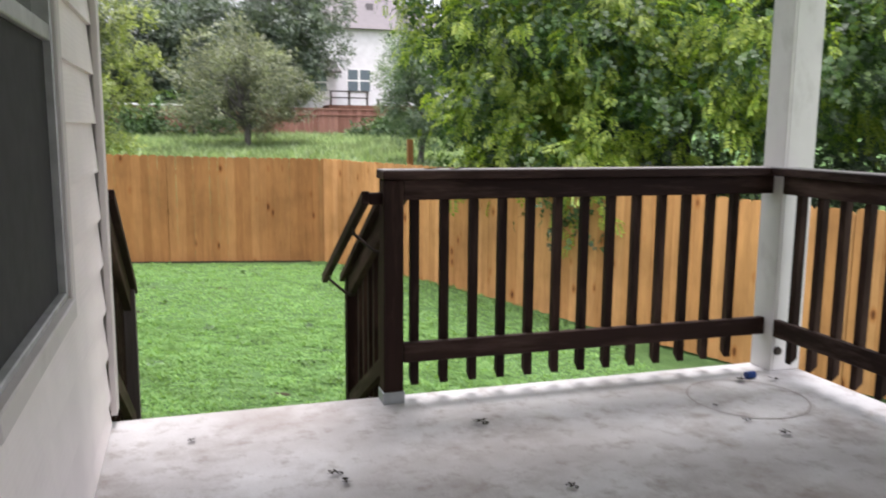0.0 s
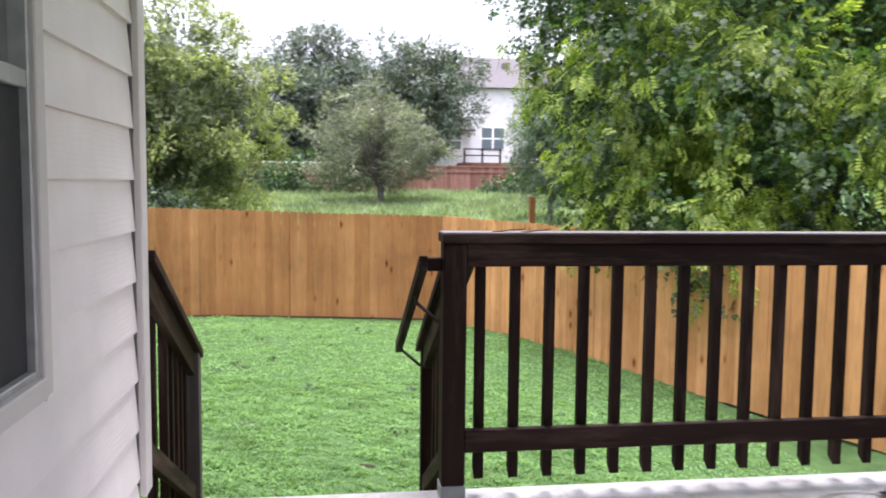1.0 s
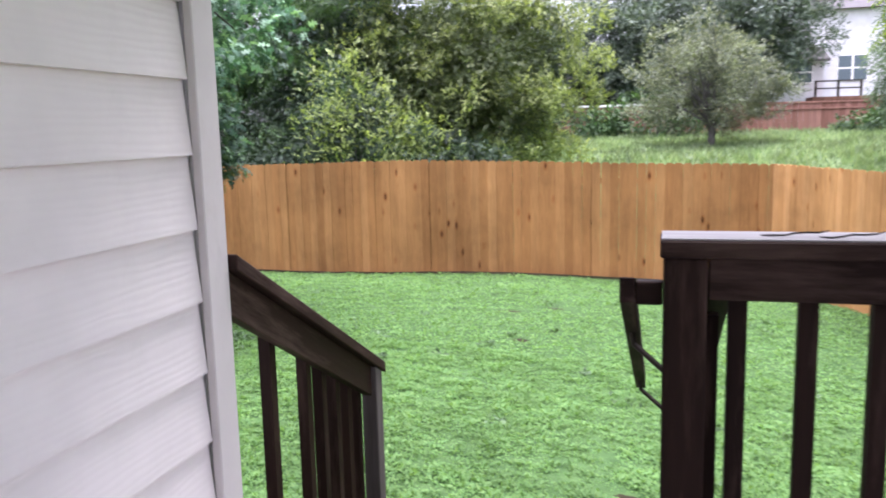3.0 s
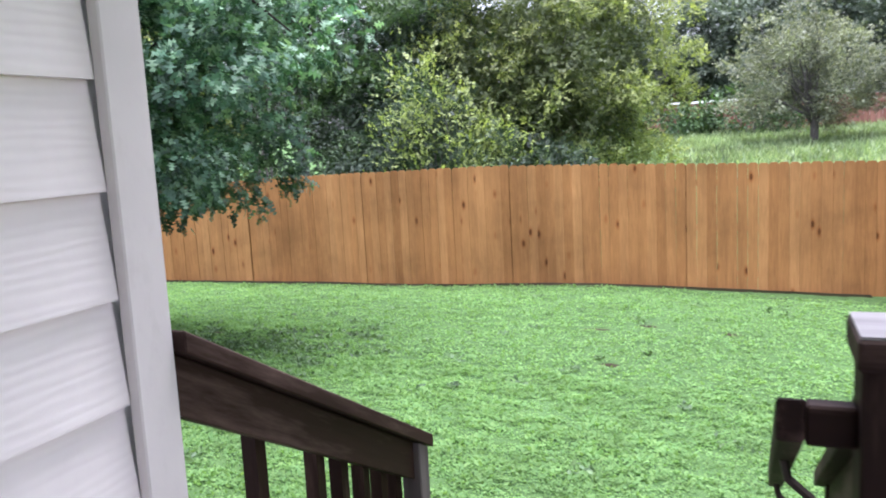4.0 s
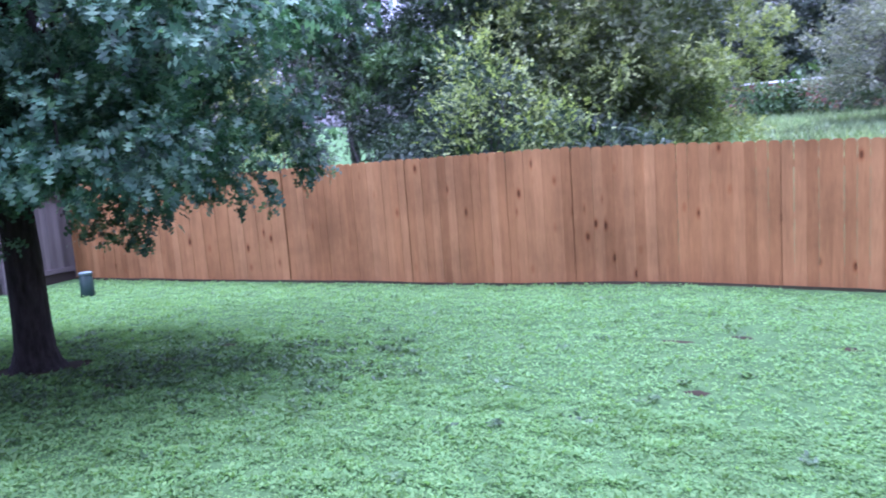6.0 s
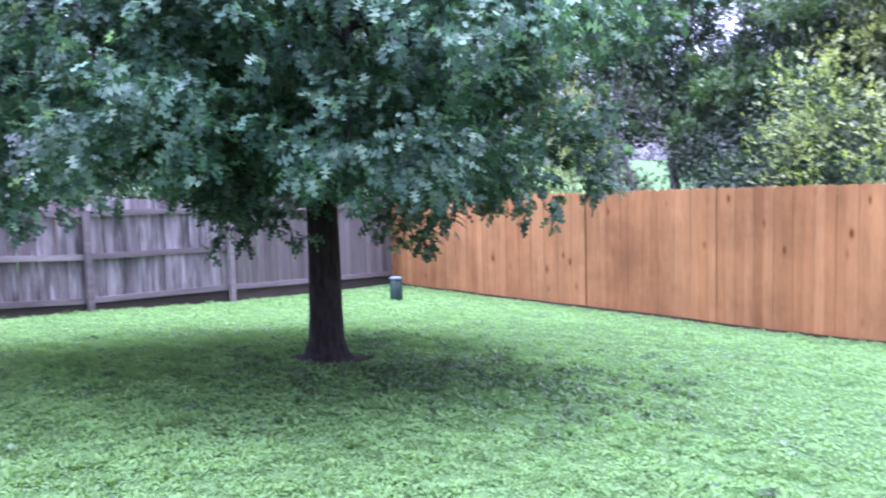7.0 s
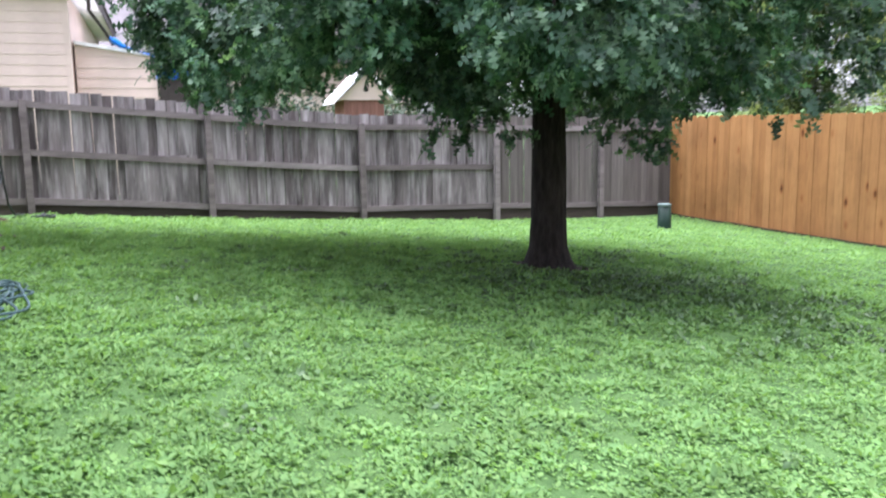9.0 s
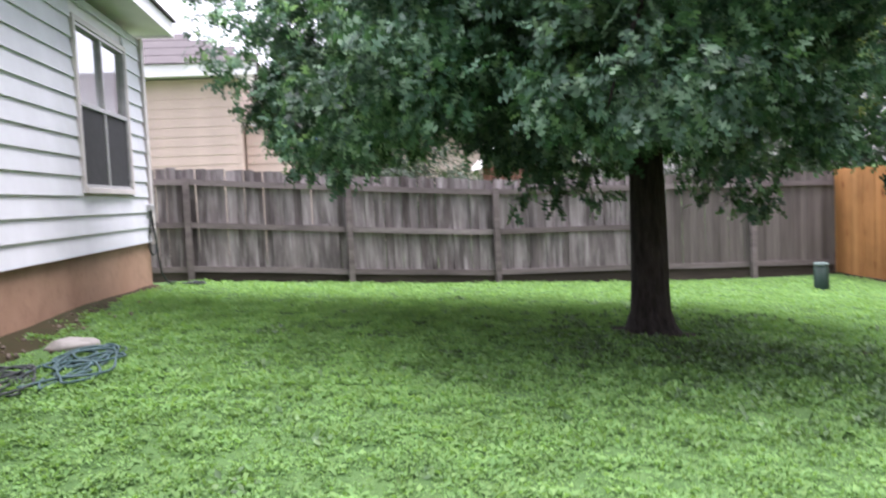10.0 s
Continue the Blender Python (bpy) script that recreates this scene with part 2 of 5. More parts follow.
SOFT = leaf_material("soft_leaves", ((0.0, (0.085, 0.125, 0.088)), (0.6, (0.130, 0.180, 0.125)), (1.0, (0.20, 0.26, 0.17))), 0.5, 0.4)
TIPS = leaf_material("lime_tip_leaves", ((0.0, (0.12, 0.195, 0.032)), (0.5, (0.215, 0.30, 0.046)), (1.0, (0.34, 0.41, 0.078))), 0.45, 0.5, 0.9, 0.6, 1.4)
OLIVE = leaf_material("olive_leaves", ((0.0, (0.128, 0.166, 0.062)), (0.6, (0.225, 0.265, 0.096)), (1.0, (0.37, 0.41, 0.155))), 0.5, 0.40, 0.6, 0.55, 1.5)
JUNIPER = leaf_material("feathery_leaves", ((0.0, (0.15, 0.20, 0.062)), (0.6, (0.235, 0.295, 0.095)), (1.0, (0.37, 0.43, 0.155))), 0.5, 0.42, 1.4, 0.7, 1.3)
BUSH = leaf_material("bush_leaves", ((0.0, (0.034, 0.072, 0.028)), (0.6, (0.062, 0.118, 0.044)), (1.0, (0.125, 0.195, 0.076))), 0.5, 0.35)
DRY = leaf_material("dry_leaves", ((0.0, (0.08, 0.075, 0.078)), (0.6, (0.14, 0.13, 0.137)), (1.0, (0.23, 0.22, 0.22))), 0.7, 0.3)
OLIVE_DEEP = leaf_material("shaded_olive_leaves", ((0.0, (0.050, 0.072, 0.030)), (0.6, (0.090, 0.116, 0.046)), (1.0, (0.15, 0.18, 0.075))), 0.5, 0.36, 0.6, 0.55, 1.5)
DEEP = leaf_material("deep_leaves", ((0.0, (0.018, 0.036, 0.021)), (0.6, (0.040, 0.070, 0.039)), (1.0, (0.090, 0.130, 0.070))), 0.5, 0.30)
LIVE = leaf_material("live_oak_leaves", ((0.0, (0.046, 0.068, 0.050)), (0.6, (0.086, 0.117, 0.085)), (1.0, (0.155, 0.190, 0.138))), 0.5, 0.25)
SAGE = leaf_material("sage_leaves", ((0.0, (0.105, 0.120, 0.088)), (0.6, (0.178, 0.196, 0.14)), (1.0, (0.29, 0.315, 0.205))), 0.6, 0.3)
BLADE = leaf_material("grass_blades", ((0.0, (0.138, 0.250, 0.098)), (0.5, (0.160, 0.277, 0.104)), (1.0, (0.188, 0.302, 0.113))), 0.9, 0.42, 3.4, 0.76, 1.20)
BLADE.node_tree.nodes["Principled BSDF"].inputs["Specular IOR Level"].default_value = 0.1
MEADOW = leaf_material("meadow_grass", ((0.0, (0.17, 0.245, 0.130)), (0.6, (0.25, 0.325, 0.185)), (1.0, (0.35, 0.415, 0.26))), 0.6, 0.35)


def glass_material():
    m, nt, p = material("window_glass", 0.02, 0.0, 0.5)
    p.inputs["Base Color"].default_value = (0.92, 0.95, 0.95, 1)
    p.inputs["Transmission Weight"].default_value = 1.0
    p.inputs["IOR"].default_value = 2.1
    return m


GLASS = glass_material()


# ---- building helpers ----
def mesh_of(bm, name, mat, smooth=False):
    me = bpy.data.meshes.new(name)
    bm.to_mesh(me)
    bm.free()
    me.materials.append(mat)
    if smooth:
        me.polygons.foreach_set("use_smooth", [True] * len(me.polygons))
    return me


def part(name, bm, mat, parent, label="", smooth=False):
    ob = new(name, mesh_of(bm, name, mat, smooth))
    ob.parent = parent
    return tagged(ob, label)


def place_part(name, me, parent, m):
    """A part on a shared mesh, at the pose m in its parent's space."""
    ob = new(name, me)
    ob.parent = parent
    ob.matrix_local = m
    return ob


def thing(name, label, category, at=(0, 0, 0), group="", kind=""):
    ob = new(name)
    ob.location = at
    ob.empty_display_size = 0.1
    return tagged(ob, label, category, group, kind)


def structure(name, bm, mat, label, category, smooth=False):
    return tagged(new(name, mesh_of(bm, name, mat, smooth)), label, category, "", "structure")


def box(bm, x0, x1, y0, y1, z0, z1, bevel=0.0):
    r = bmesh.ops.create_cube(bm, size=1.0)
    vs = r["verts"]
    for v in vs:
        v.co = Vector((x0 if v.co.x < 0 else x1, y0 if v.co.y < 0 else y1, z0 if v.co.z < 0 else z1))
    if bevel:
        es = {e for v in vs for e in v.link_edges}
        bmesh.ops.bevel(bm, geom=list(es), offset=bevel, segments=1, affect="EDGES")
    return bm


def boxed(x0, x1, y0, y1, z0, z1, bevel=0.0):
    return box(bmesh.new(), x0, x1, y0, y1, z0, z1, bevel)


def prism(bm, outline, a, b, axis="x"):
    """The outline (pairs in the other two axes) drawn out from a to b along the axis."""
    def at(u, p):
        return {"x": (u, p[0], p[1]), "y": (p[0], u, p[1]), "z": (p[0], p[1], u)}[axis]
    n = len(outline)
    va = [bm.verts.new(at(a, p)) for p in outline]
    vb = [bm.verts.new(at(b, p)) for p in outline]
    bm.faces.new(va)
    bm.faces.new(vb[::-1])
    for i in range(n):
        j = (i + 1) % n
        bm.faces.new((va[i], vb[i], vb[j], va[j]))
    bmesh.ops.recalc_face_normals(bm, faces=bm.faces)
    return bm


def tube(bm, points, radii, sides=8, caps=True):
    rings = []
    pts = [Vector(p) for p in points]
    for i, p in enumerate(pts):
        d = (pts[min(i + 1, len(pts) - 1)] - pts[max(i - 1, 0)]).normalized()
        u = d.orthogonal().normalized() if not rings else (u - d * u.dot(d)).normalized()
        w = d.cross(u)
        r = radii[i] if isinstance(radii, (list, tuple)) else radii
        rings.append([bm.verts.new(p + (u * math.cos(6.28318 * k / sides) + w * math.sin(6.28318 * k / sides)) * r) for k in range(sides)])
    for a, b in zip(rings, rings[1:]):
        for k in range(sides):
            bm.faces.new((a[k], a[(k + 1) % sides], b[(k + 1) % sides], b[k]))
    if caps:
        bm.faces.new(rings[0][::-1])
        bm.faces.new(rings[-1])
    return bm


def smoothstep(a, b, v):
    k = min(max((v - a) / (b - a), 0.0), 1.0)
    return k * k * (3 - 2 * k)


def yard_z(x, y):
    """The lawn: it falls away from the house and dips towards the fences."""
    x, y = min(max(x, -13.2), 5.6), min(max(y, 3.2), 15.2)
    return (-0.52983 - 0.16919 * x - 0.03165 * y + 0.01457 * x * y - 0.01439 * x * x - 0.00108 * y * y
            - 0.0002 * x ** 3 + 0.00072 * x * x * y - 0.0003 * x * y * y)


def ground_z(x, y):
    z = yard_z(x, y) + 0.075 * math.exp(-((x + 1.8) / 1.7) ** 2) * smoothstep(11.5, 14.5, y)
    far = -0.95 + (min(y, 90) - 20) * 0.055
    z += (far - z) * smoothstep(16.0, 28.0, y)
    return z + 0.02 * noise.noise((x * 0.7, y * 0.7, 3.0)) + 0.008 * noise.noise((x * 2.9, y * 2.9, 9.0))


# ---- ground ----
def build_ground():
    xs = [-900, -300, -120, -60, -40, -30, -24, -19, -16] + [-14 + 0.3 * i for i in range(70)] + [7.5, 9, 12, 16, 22, 30, 45, 70, 130, 320, 900]
    ys = [-900, -300, -100, -40, -20, -10, -4, 0] + [2 + 0.3 * i for i in range(54)] + [19, 20.5, 22, 24, 26, 28, 31, 34, 37, 40, 44, 48, 53, 60, 70, 85, 110, 180, 400, 900]
    verts = [(x, y, ground_z(x, y)) for y in ys for x in xs]
    n = len(xs)
    faces = [(j * n + i, j * n + i + 1, (j + 1) * n + i + 1, (j + 1) * n + i) for j in range(len(ys) - 1) for i in range(n - 1)]
    me = bpy.data.meshes.new("ground")
    me.from_pydata(verts, [], faces)
    me.materials.append(TURF)
    me.polygons.foreach_set("use_smooth", [True] * len(faces))
    return tagged(new("ground", me), "sloping green lawn running into a meadow", "ground", "", "structure")


build_ground()

# ---- patio ----
WALL_X, BACK_Y = -0.27, 3.335      # faces of the siding on the patio side and on the garden side
SLAB_Y, SLAB_X = 3.33, 3.10
structure("patio_floor", boxed(-0.44, SLAB_X, -4.0, SLAB_Y, -0.22, 0.0, 0.012), SLAB, "worn pale grey concrete patio slab with stains", "patio")
structure("patio_base", boxed(-0.40, SLAB_X - 0.05, -3.95, SLAB_Y - 0.06, -2.2, -0.224), STUCCO, "rendered base under the patio slab", "foundation")


def siding(parent, along, face, lo, hi, z0, z1, lap, mat, holes=(), out=1.0):
    """Lapped boards, one object each, on a wall along 'x' or 'y'; holes: (lo, hi, z0, z1) left free."""
    shared = {}
    n = int(math.ceil((z1 - z0) / lap))
    for i in range(n):
        a, b = z0 + i * lap, min(z0 + (i + 1) * lap, z1)
        spans = [(lo, hi)]
        for h0, h1, hz0, hz1 in holes:
            if b > hz0 + 0.02 and a < hz1 - 0.02:
                spans = [s for p, q in spans for s in ((p, min(q, h0)), (max(p, h1), q)) if s[1] - s[0] > 0.02]
        for p, q in spans:
            key = (round(q - p, 3), round(b - a, 3))
            if key not in shared:
                h = b - a
                outline = [(-0.030, 0.0), (0.0, 0.0), (0.0, 0.004), (-0.018, h + 0.012), (-0.030, h + 0.012)]
                if along == "y":
                    bm = prism(bmesh.new(), [(u * out, w) for u, w in outline], 0, q - p, "y")
                else:
                    bm = prism(bmesh.new(), [(u * out, w) for u, w in outline], 0, q - p, "x")
                shared[key] = mesh_of(bm, "siding_board", mat)
            at = (face, p, a) if along == "y" else (p, face, a)
            place_part("siding_board", shared[key], parent, Matrix.Translation(at))


def wall_with_hole(along, lo, hi, z0, z1, a, b, hole):
    """A wall from a to b in thickness, with one opening (lo, hi, z0, z1) through it."""
    bm = bmesh.new()
    h0, h1, hz0, hz1 = hole
    for p, q, r, s in ((lo, h0, z0, z1), (h1, hi, z0, z1), (h0, h1, z0, hz0), (h0, h1, hz1, z1)):
        if along == "y":
            box(bm, a, b, p, q, r, s)
        else:
            box(bm, p, q, a, b, r, s)
    return bm


WIN_A = (1.20, 2.295, 0.70, 2.22)
WIN_B = (-8.84, -7.12, 0.76, 2.42)
east = structure("wall_east", wall_with_hole("y", -4.0, 3.30, 0.004, 2.66, -0.45, -0.301, WIN_A), WHITE, "pale siding wall beside the patio", "wall")
north = structure("wall_north", wall_with_hole("x", -9.58, -0.452, 0.19, 2.66, 3.15, 3.303, WIN_B), WHITE, "pale grey lap siding wall facing the garden", "wall")
structure("wall_west", boxed(-9.58, -9.43, -4.0, 3.148, 0.19, 2.66), WHITE, "pale siding side wall of the house", "wall")
structure("wall_south", boxed(-9.42, SLAB_X, -4.15, -4.002, -0.2, 2.66), WHITE, "pale house wall closing the patio", "wall")
structure("foundation", boxed(-9.56, -0.42, 3.0, 3.296, -1.6, 0.188, 0.006), STUCCO, "brown stained stucco foundation under the siding", "foundation")
structure("foundation_side", boxed(-9.56, -9.3, -4.0, 2.998, -1.6, 0.188), STUCCO, "brown stucco foundation at the side", "foundation")
structure("porch_ceiling", boxed(-0.30, SLAB_X + 0.3, -4.0, 3.6, 2.664, 2.74), WHITE, "white painted porch ceiling", "ceiling")


def corner_trim(name, x, y, sx, z0, z1):
    bm = bmesh.new()
    w, t = 0.072, 0.026
    if sx > 0:
        box(bm, x, x + t, y - w, y + t, z0, z1, 0.003)
        box(bm, x - w, x - 0.0005, y + 0.001, y + t, z0, z1, 0.003)
    else:
        box(bm, x - t, x, y - w, y + t, z0, z1, 0.003)
        box(bm, x + 0.0005, x + w, y + 0.001, y + t, z0, z1, 0.003)
    bmesh.ops.recalc_face_normals(bm, faces=bm.faces)
    return structure(name, bm, TRIM, "grey-white painted corner board on the siding", "trim")


corner_trim("trim_1", WALL_X, BACK_Y, 1, 0.045, 2.66)
corner_trim("trim_2", -9.60, BACK_Y, -1, 0.16, 2.66)


def window(name, along, face, hole, columns, label):
    """A sash window in its opening: casing, metal frame, sashes, glass above, dark screens below, a dark room behind."""
    lo, hi, z0, z1 = hole
    win = thing(name, label, "window", (0, 0, 0), "", "structure")

    def bx(u0, u1, d0, d1, w0, w1, bev=0.0):
        if along == "y":
            return boxed(face + min(d0, d1), face + max(d0, d1), u0, u1, w0, w1, bev)
        return boxed(u0, u1, face + min(d0, d1), face + max(d0, d1), w0, w1, bev)

    c, f, mid = 0.06, 0.032 if columns > 1 else 0.018, z0 + 0.51 * (z1 - z0)
    part("casing", bx(lo, lo + c, -0.02, 0.022, z0, z1, 0.004), TRIM, win)
    part("casing", bx(hi - c, hi, -0.02, 0.022, z0, z1, 0.004), TRIM, win)
    part("casing", bx(lo + c, hi - c, -0.02, 0.022, z1 - c, z1, 0.004), TRIM, win)
    part("window_sill", bx(lo + c, hi - c, -0.02, 0.030, z0, z0 + 0.055, 0.004), TRIM, win)
    a, b, w0, w1 = lo + c, hi - c, z0 + 0.055, z1 - c
    part("window_frame", bx(a, a + f, -0.06, 0.010, w0, w1, 0.003), ALU, win, "pale aluminium frame")
    part("window_frame", bx(b - f, b, -0.06, 0.010, w0, w1, 0.003), ALU, win)
    part("window_frame", bx(a + f, b - f, -0.06, 0.010, w0, w0 + f, 0.003), ALU, win)
    part("window_frame", bx(a + f, b - f, -0.06, 0.010, w1 - f, w1, 0.003), ALU, win)
    part("meeting_rail", bx(a + f, b - f, -0.05, 0.006, mid - 0.022, mid + 0.022, 0.003), ALU, win)
    u0, u1 = a + f, b - f
    step = (u1 - u0) / columns
    for k in range(columns):
        p, q = u0 + k * step, u0 + (k + 1) * step
        if k:
            part("mullion", bx(p - 0.02, p + 0.02, -0.05, 0.004, w0 + f, mid - 0.022, 0.003), ALU, win)
            part("mullion", bx(p - 0.02, p + 0.02, -0.05, 0.004, mid + 0.022, w1 - f, 0.003), ALU, win)
        g = 0.02 if columns > 1 else 0.0
        part("pane", bx(p + (g if k else 0), q - (g if k < columns - 1 else 0), -0.040, -0.034, mid + 0.022, w1 - f), GLASS, win, "clear glass pane").visible_shadow = False
        part("insect_screen", bx(p + (g if k else 0), q - (g if k < columns - 1 else 0), -0.016, -0.012, w0 + f, mid - 0.022), SCREEN, win, "dark woven insect screen")
    # added pale sheet stands for the bright sky reflected in the panes
    part("blind", bx(a, b, -0.13, -0.12, mid - 0.05, w1), SKY_SHEET, win, "pale sheet behind the glass, standing for reflected sky")
    return win


SKY_SHEET = painted("sky_sheet_white", (0.86, 0.88, 0.90), 0.8)
window("window_1", "y", WALL_X, WIN_A, 1, "sash window with dark insect screen in pale wall")
window("window_2", "x", BACK_Y, WIN_B, 2, "twin sash window with dark screens, sky reflected above")
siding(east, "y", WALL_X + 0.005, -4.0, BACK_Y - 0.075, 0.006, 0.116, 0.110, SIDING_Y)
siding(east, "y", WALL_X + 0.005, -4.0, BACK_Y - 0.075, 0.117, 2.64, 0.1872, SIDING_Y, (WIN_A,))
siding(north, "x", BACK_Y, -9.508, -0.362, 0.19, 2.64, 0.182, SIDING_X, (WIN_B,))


# ---- roof of the house ----
def hip_roof(name, x0, x1, y0, y1, z, rise, over, label):
    """A hipped roof with soffit and fascia round it."""
    roof = thing(name, label, "roof", (0, 0, 0), "", "structure")
    a, b, c, d = x0 - over, x1 + over, y0 - over, y1 + over
    part("soffit", boxed(a + 0.02, b - 0.02, c + 0.02, d - 0.02, z, z + 0.02), WHITE, roof)
    for args in ((a, b, d - 0.02, d), (a, b, c, c + 0.02), (a, a + 0.02, c + 0.021, d - 0.021), (b - 0.02, b, c + 0.021, d - 0.021)):
        part("fascia", boxed(*args, z - 0.03, z + 0.15), WHITE, roof, "white fascia board")
    inset = min(b - a, d - c) / 2 - 0.01
    bm = bmesh.new()
    g = 0.035
    lo = [bm.verts.new(p) for p in ((a - g, c - g, z + 0.155), (b + g, c - g, z + 0.155), (b + g, d + g, z + 0.155), (a - g, d + g, z + 0.155))]
    hi = [bm.verts.new(p) for p in ((a + inset, c + inset, z + rise), (b - inset, c + inset, z + rise), (b - inset, d - inset, z + rise), (a + inset, d - inset, z + rise))]
    top = [bm.verts.new(v.co + Vector((0, 0, 0.03))) for v in lo]
    for i in range(4):
        j = (i + 1) % 4
        bm.faces.new((lo[i], lo[j], top[j], top[i]))
        bm.faces.new((top[i], top[j], hi[j], hi[i]))
    bm.faces.new(lo[::-1])
    bm.faces.new(hi)
    part("shingles", bm, SHINGLE, roof, "greyish brown asphalt shingles")
    return roof


hip_roof("house_roof", -9.60, 3.05, -9.0, 3.335, 2.77, 3.2, 0.34, "hipped shingle roof with white eaves")


# ---- patio railing: posts, cap, rails, balusters ----
def baluster_mesh(length, mat):
    """A square upright whose foot is cut on a slant."""
    s = 0.019
    bm = bmesh.new()
    top = [bm.verts.new((x, y, length)) for x, y in ((-s, -s), (s, -s), (s, s), (-s, s))]
    low = [bm.verts.new((x, y, 0.03 if y > 0 else 0.0)) for x, y in ((-s, -s), (s, -s), (s, s), (-s, s))]
    bm.faces.new(top)
    bm.faces.new(low[::-1])
    for i in range(4):
        bm.faces.new((low[i], low[(i + 1) % 4], top[(i + 1) % 4], top[i]))
    return mesh_of(bm, "baluster", mat)


RAIL_Y = 3.25
BALUSTER = baluster_mesh(0.90, DARK_Z)


def patio_rail():
    rail = thing("patio_railing", "dark brown stained wooden railing along the patio edge", "railing", (0.9, RAIL_Y, 0))
    inv = Matrix.Translation((-0.9, -RAIL_Y, 0))

    def add(name, bm, mat, label=""):
        bm.transform(inv)
        return part(name, bm, mat, rail, label)

    add("post", boxed(0.875, 0.965, 3.21, 3.30, 0.03, 1.01, 0.004), DARK_Z)
    add("post_base", boxed(0.870, 0.970, 3.205, 3.305, 0.0, 0.055, 0.003), GALV, "galvanised metal post base")
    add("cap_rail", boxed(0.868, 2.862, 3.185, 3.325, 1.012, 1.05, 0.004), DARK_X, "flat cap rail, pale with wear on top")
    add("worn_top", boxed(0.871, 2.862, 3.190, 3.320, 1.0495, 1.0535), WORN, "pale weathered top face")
    add("upper_rail", boxed(0.967, 2.908, 3.215, 3.253, 0.92, 1.010, 0.003), DARK_X)
    add("lower_rail", boxed(0.967, 2.908, 3.215, 3.253, 0.185, 0.275, 0.003), DARK_X)
    for i in range(13):
        place_part("baluster", BALUSTER, rail, inv @ Matrix.Translation((1.03 + i * 0.1408, 3.275, 0.065)))
    return rail


def side_rail():
    rail = thing("patio_railing", "dark brown stained wooden railing at the patio side", "railing", (2.95, 0, 0))
    inv = Matrix.Translation((-2.95, 0, 0))

    def add(name, bm, mat, label=""):
        bm.transform(inv)
        return part(name, bm, mat, rail, label)

    add("cap_rail", boxed(2.865, 3.005, -3.9, 3.325, 1.012, 1.05, 0.004), DARK_Y)
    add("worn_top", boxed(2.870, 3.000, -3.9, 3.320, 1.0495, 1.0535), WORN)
    add("upper_rail", boxed(2.912, 2.948, -3.9, 3.155, 0.92, 1.010, 0.003), DARK_Y)
    add("lower_rail", boxed(2.912, 2.948, -3.9, 3.155, 0.185, 0.275, 0.003), DARK_Y)
    for i in range(49):
        place_part("baluster", BALUSTER, rail, inv @ Matrix.Translation((2.955, 3.06 - i * 0.1408, 0.065)) @ Matrix.Rotation(radians(-90), 4, "Z"))
    return rail


patio_rail()
side_rail()


def porch_post():
    post = thing("porch_post", "white painted square porch post with trim boards", "post", (3.005, 3.25, 0))
    part("shaft", boxed(-0.075, 0.075, -0.075, 0.075, 0.0, 2.66, 0.004), POST_PAINT, post)
    part("trim_board", boxed(-0.094, -0.076, -0.094, 0.060, 0.0, 2.66, 0.003), POST_PAINT, post)
    part("trim_board", boxed(-0.0755, 0.090, -0.094, -0.076, 0.0, 2.66, 0.003), POST_PAINT, post)
    bm = bmesh.new()
    tube(bm, [(-0.055, -0.0945, 0.107), (-0.055, -0.106, 0.107)], [0.024, 0.020], 10)
    part("cover_plate", bm, RUST, post, "small dark round plate")
    return post


porch_post()


# ---- stairs ----
STEPS, RISE, RUN = 5, 0.155, 0.27
SLOPE = (0.354 - 0.978) / (4.49 - 3.36)


def stairs():
    st = thing("stairs", "dark stained wooden steps down to the lawn", "stairs", (0.34, SLAB_Y, 0))
    inv = Matrix.Translation((-0.34, -SLAB_Y, 0))
    for i in range(1, STEPS):
        y = SLAB_Y + 0.004 + (i - 1) * RUN
        for k in range(2):
            bm = boxed(-0.10, 0.84, y + 0.005 + k * 0.135, y + 0.135 + k * 0.135, -i * RISE - 0.038, -i * RISE, 0.004)
            bm.transform(inv)
            part("tread", bm, DARK_X, st)
    for x in (-0.14, 0.845):
        bm = bmesh.new()
        y0, y1 = SLAB_Y + 0.004, SLAB_Y + 0.004 + 4 * RUN + 0.02
        prism(bm, [(y0, -0.02), (y0, -0.34), (y1 - 0.1, -0.95), (y1, -0.95), (y1, -0.62)], x, x + 0.036, "x")
        bm.transform(inv)
        part("stringer", bm, DARK_Y, st)
    return st


stairs()


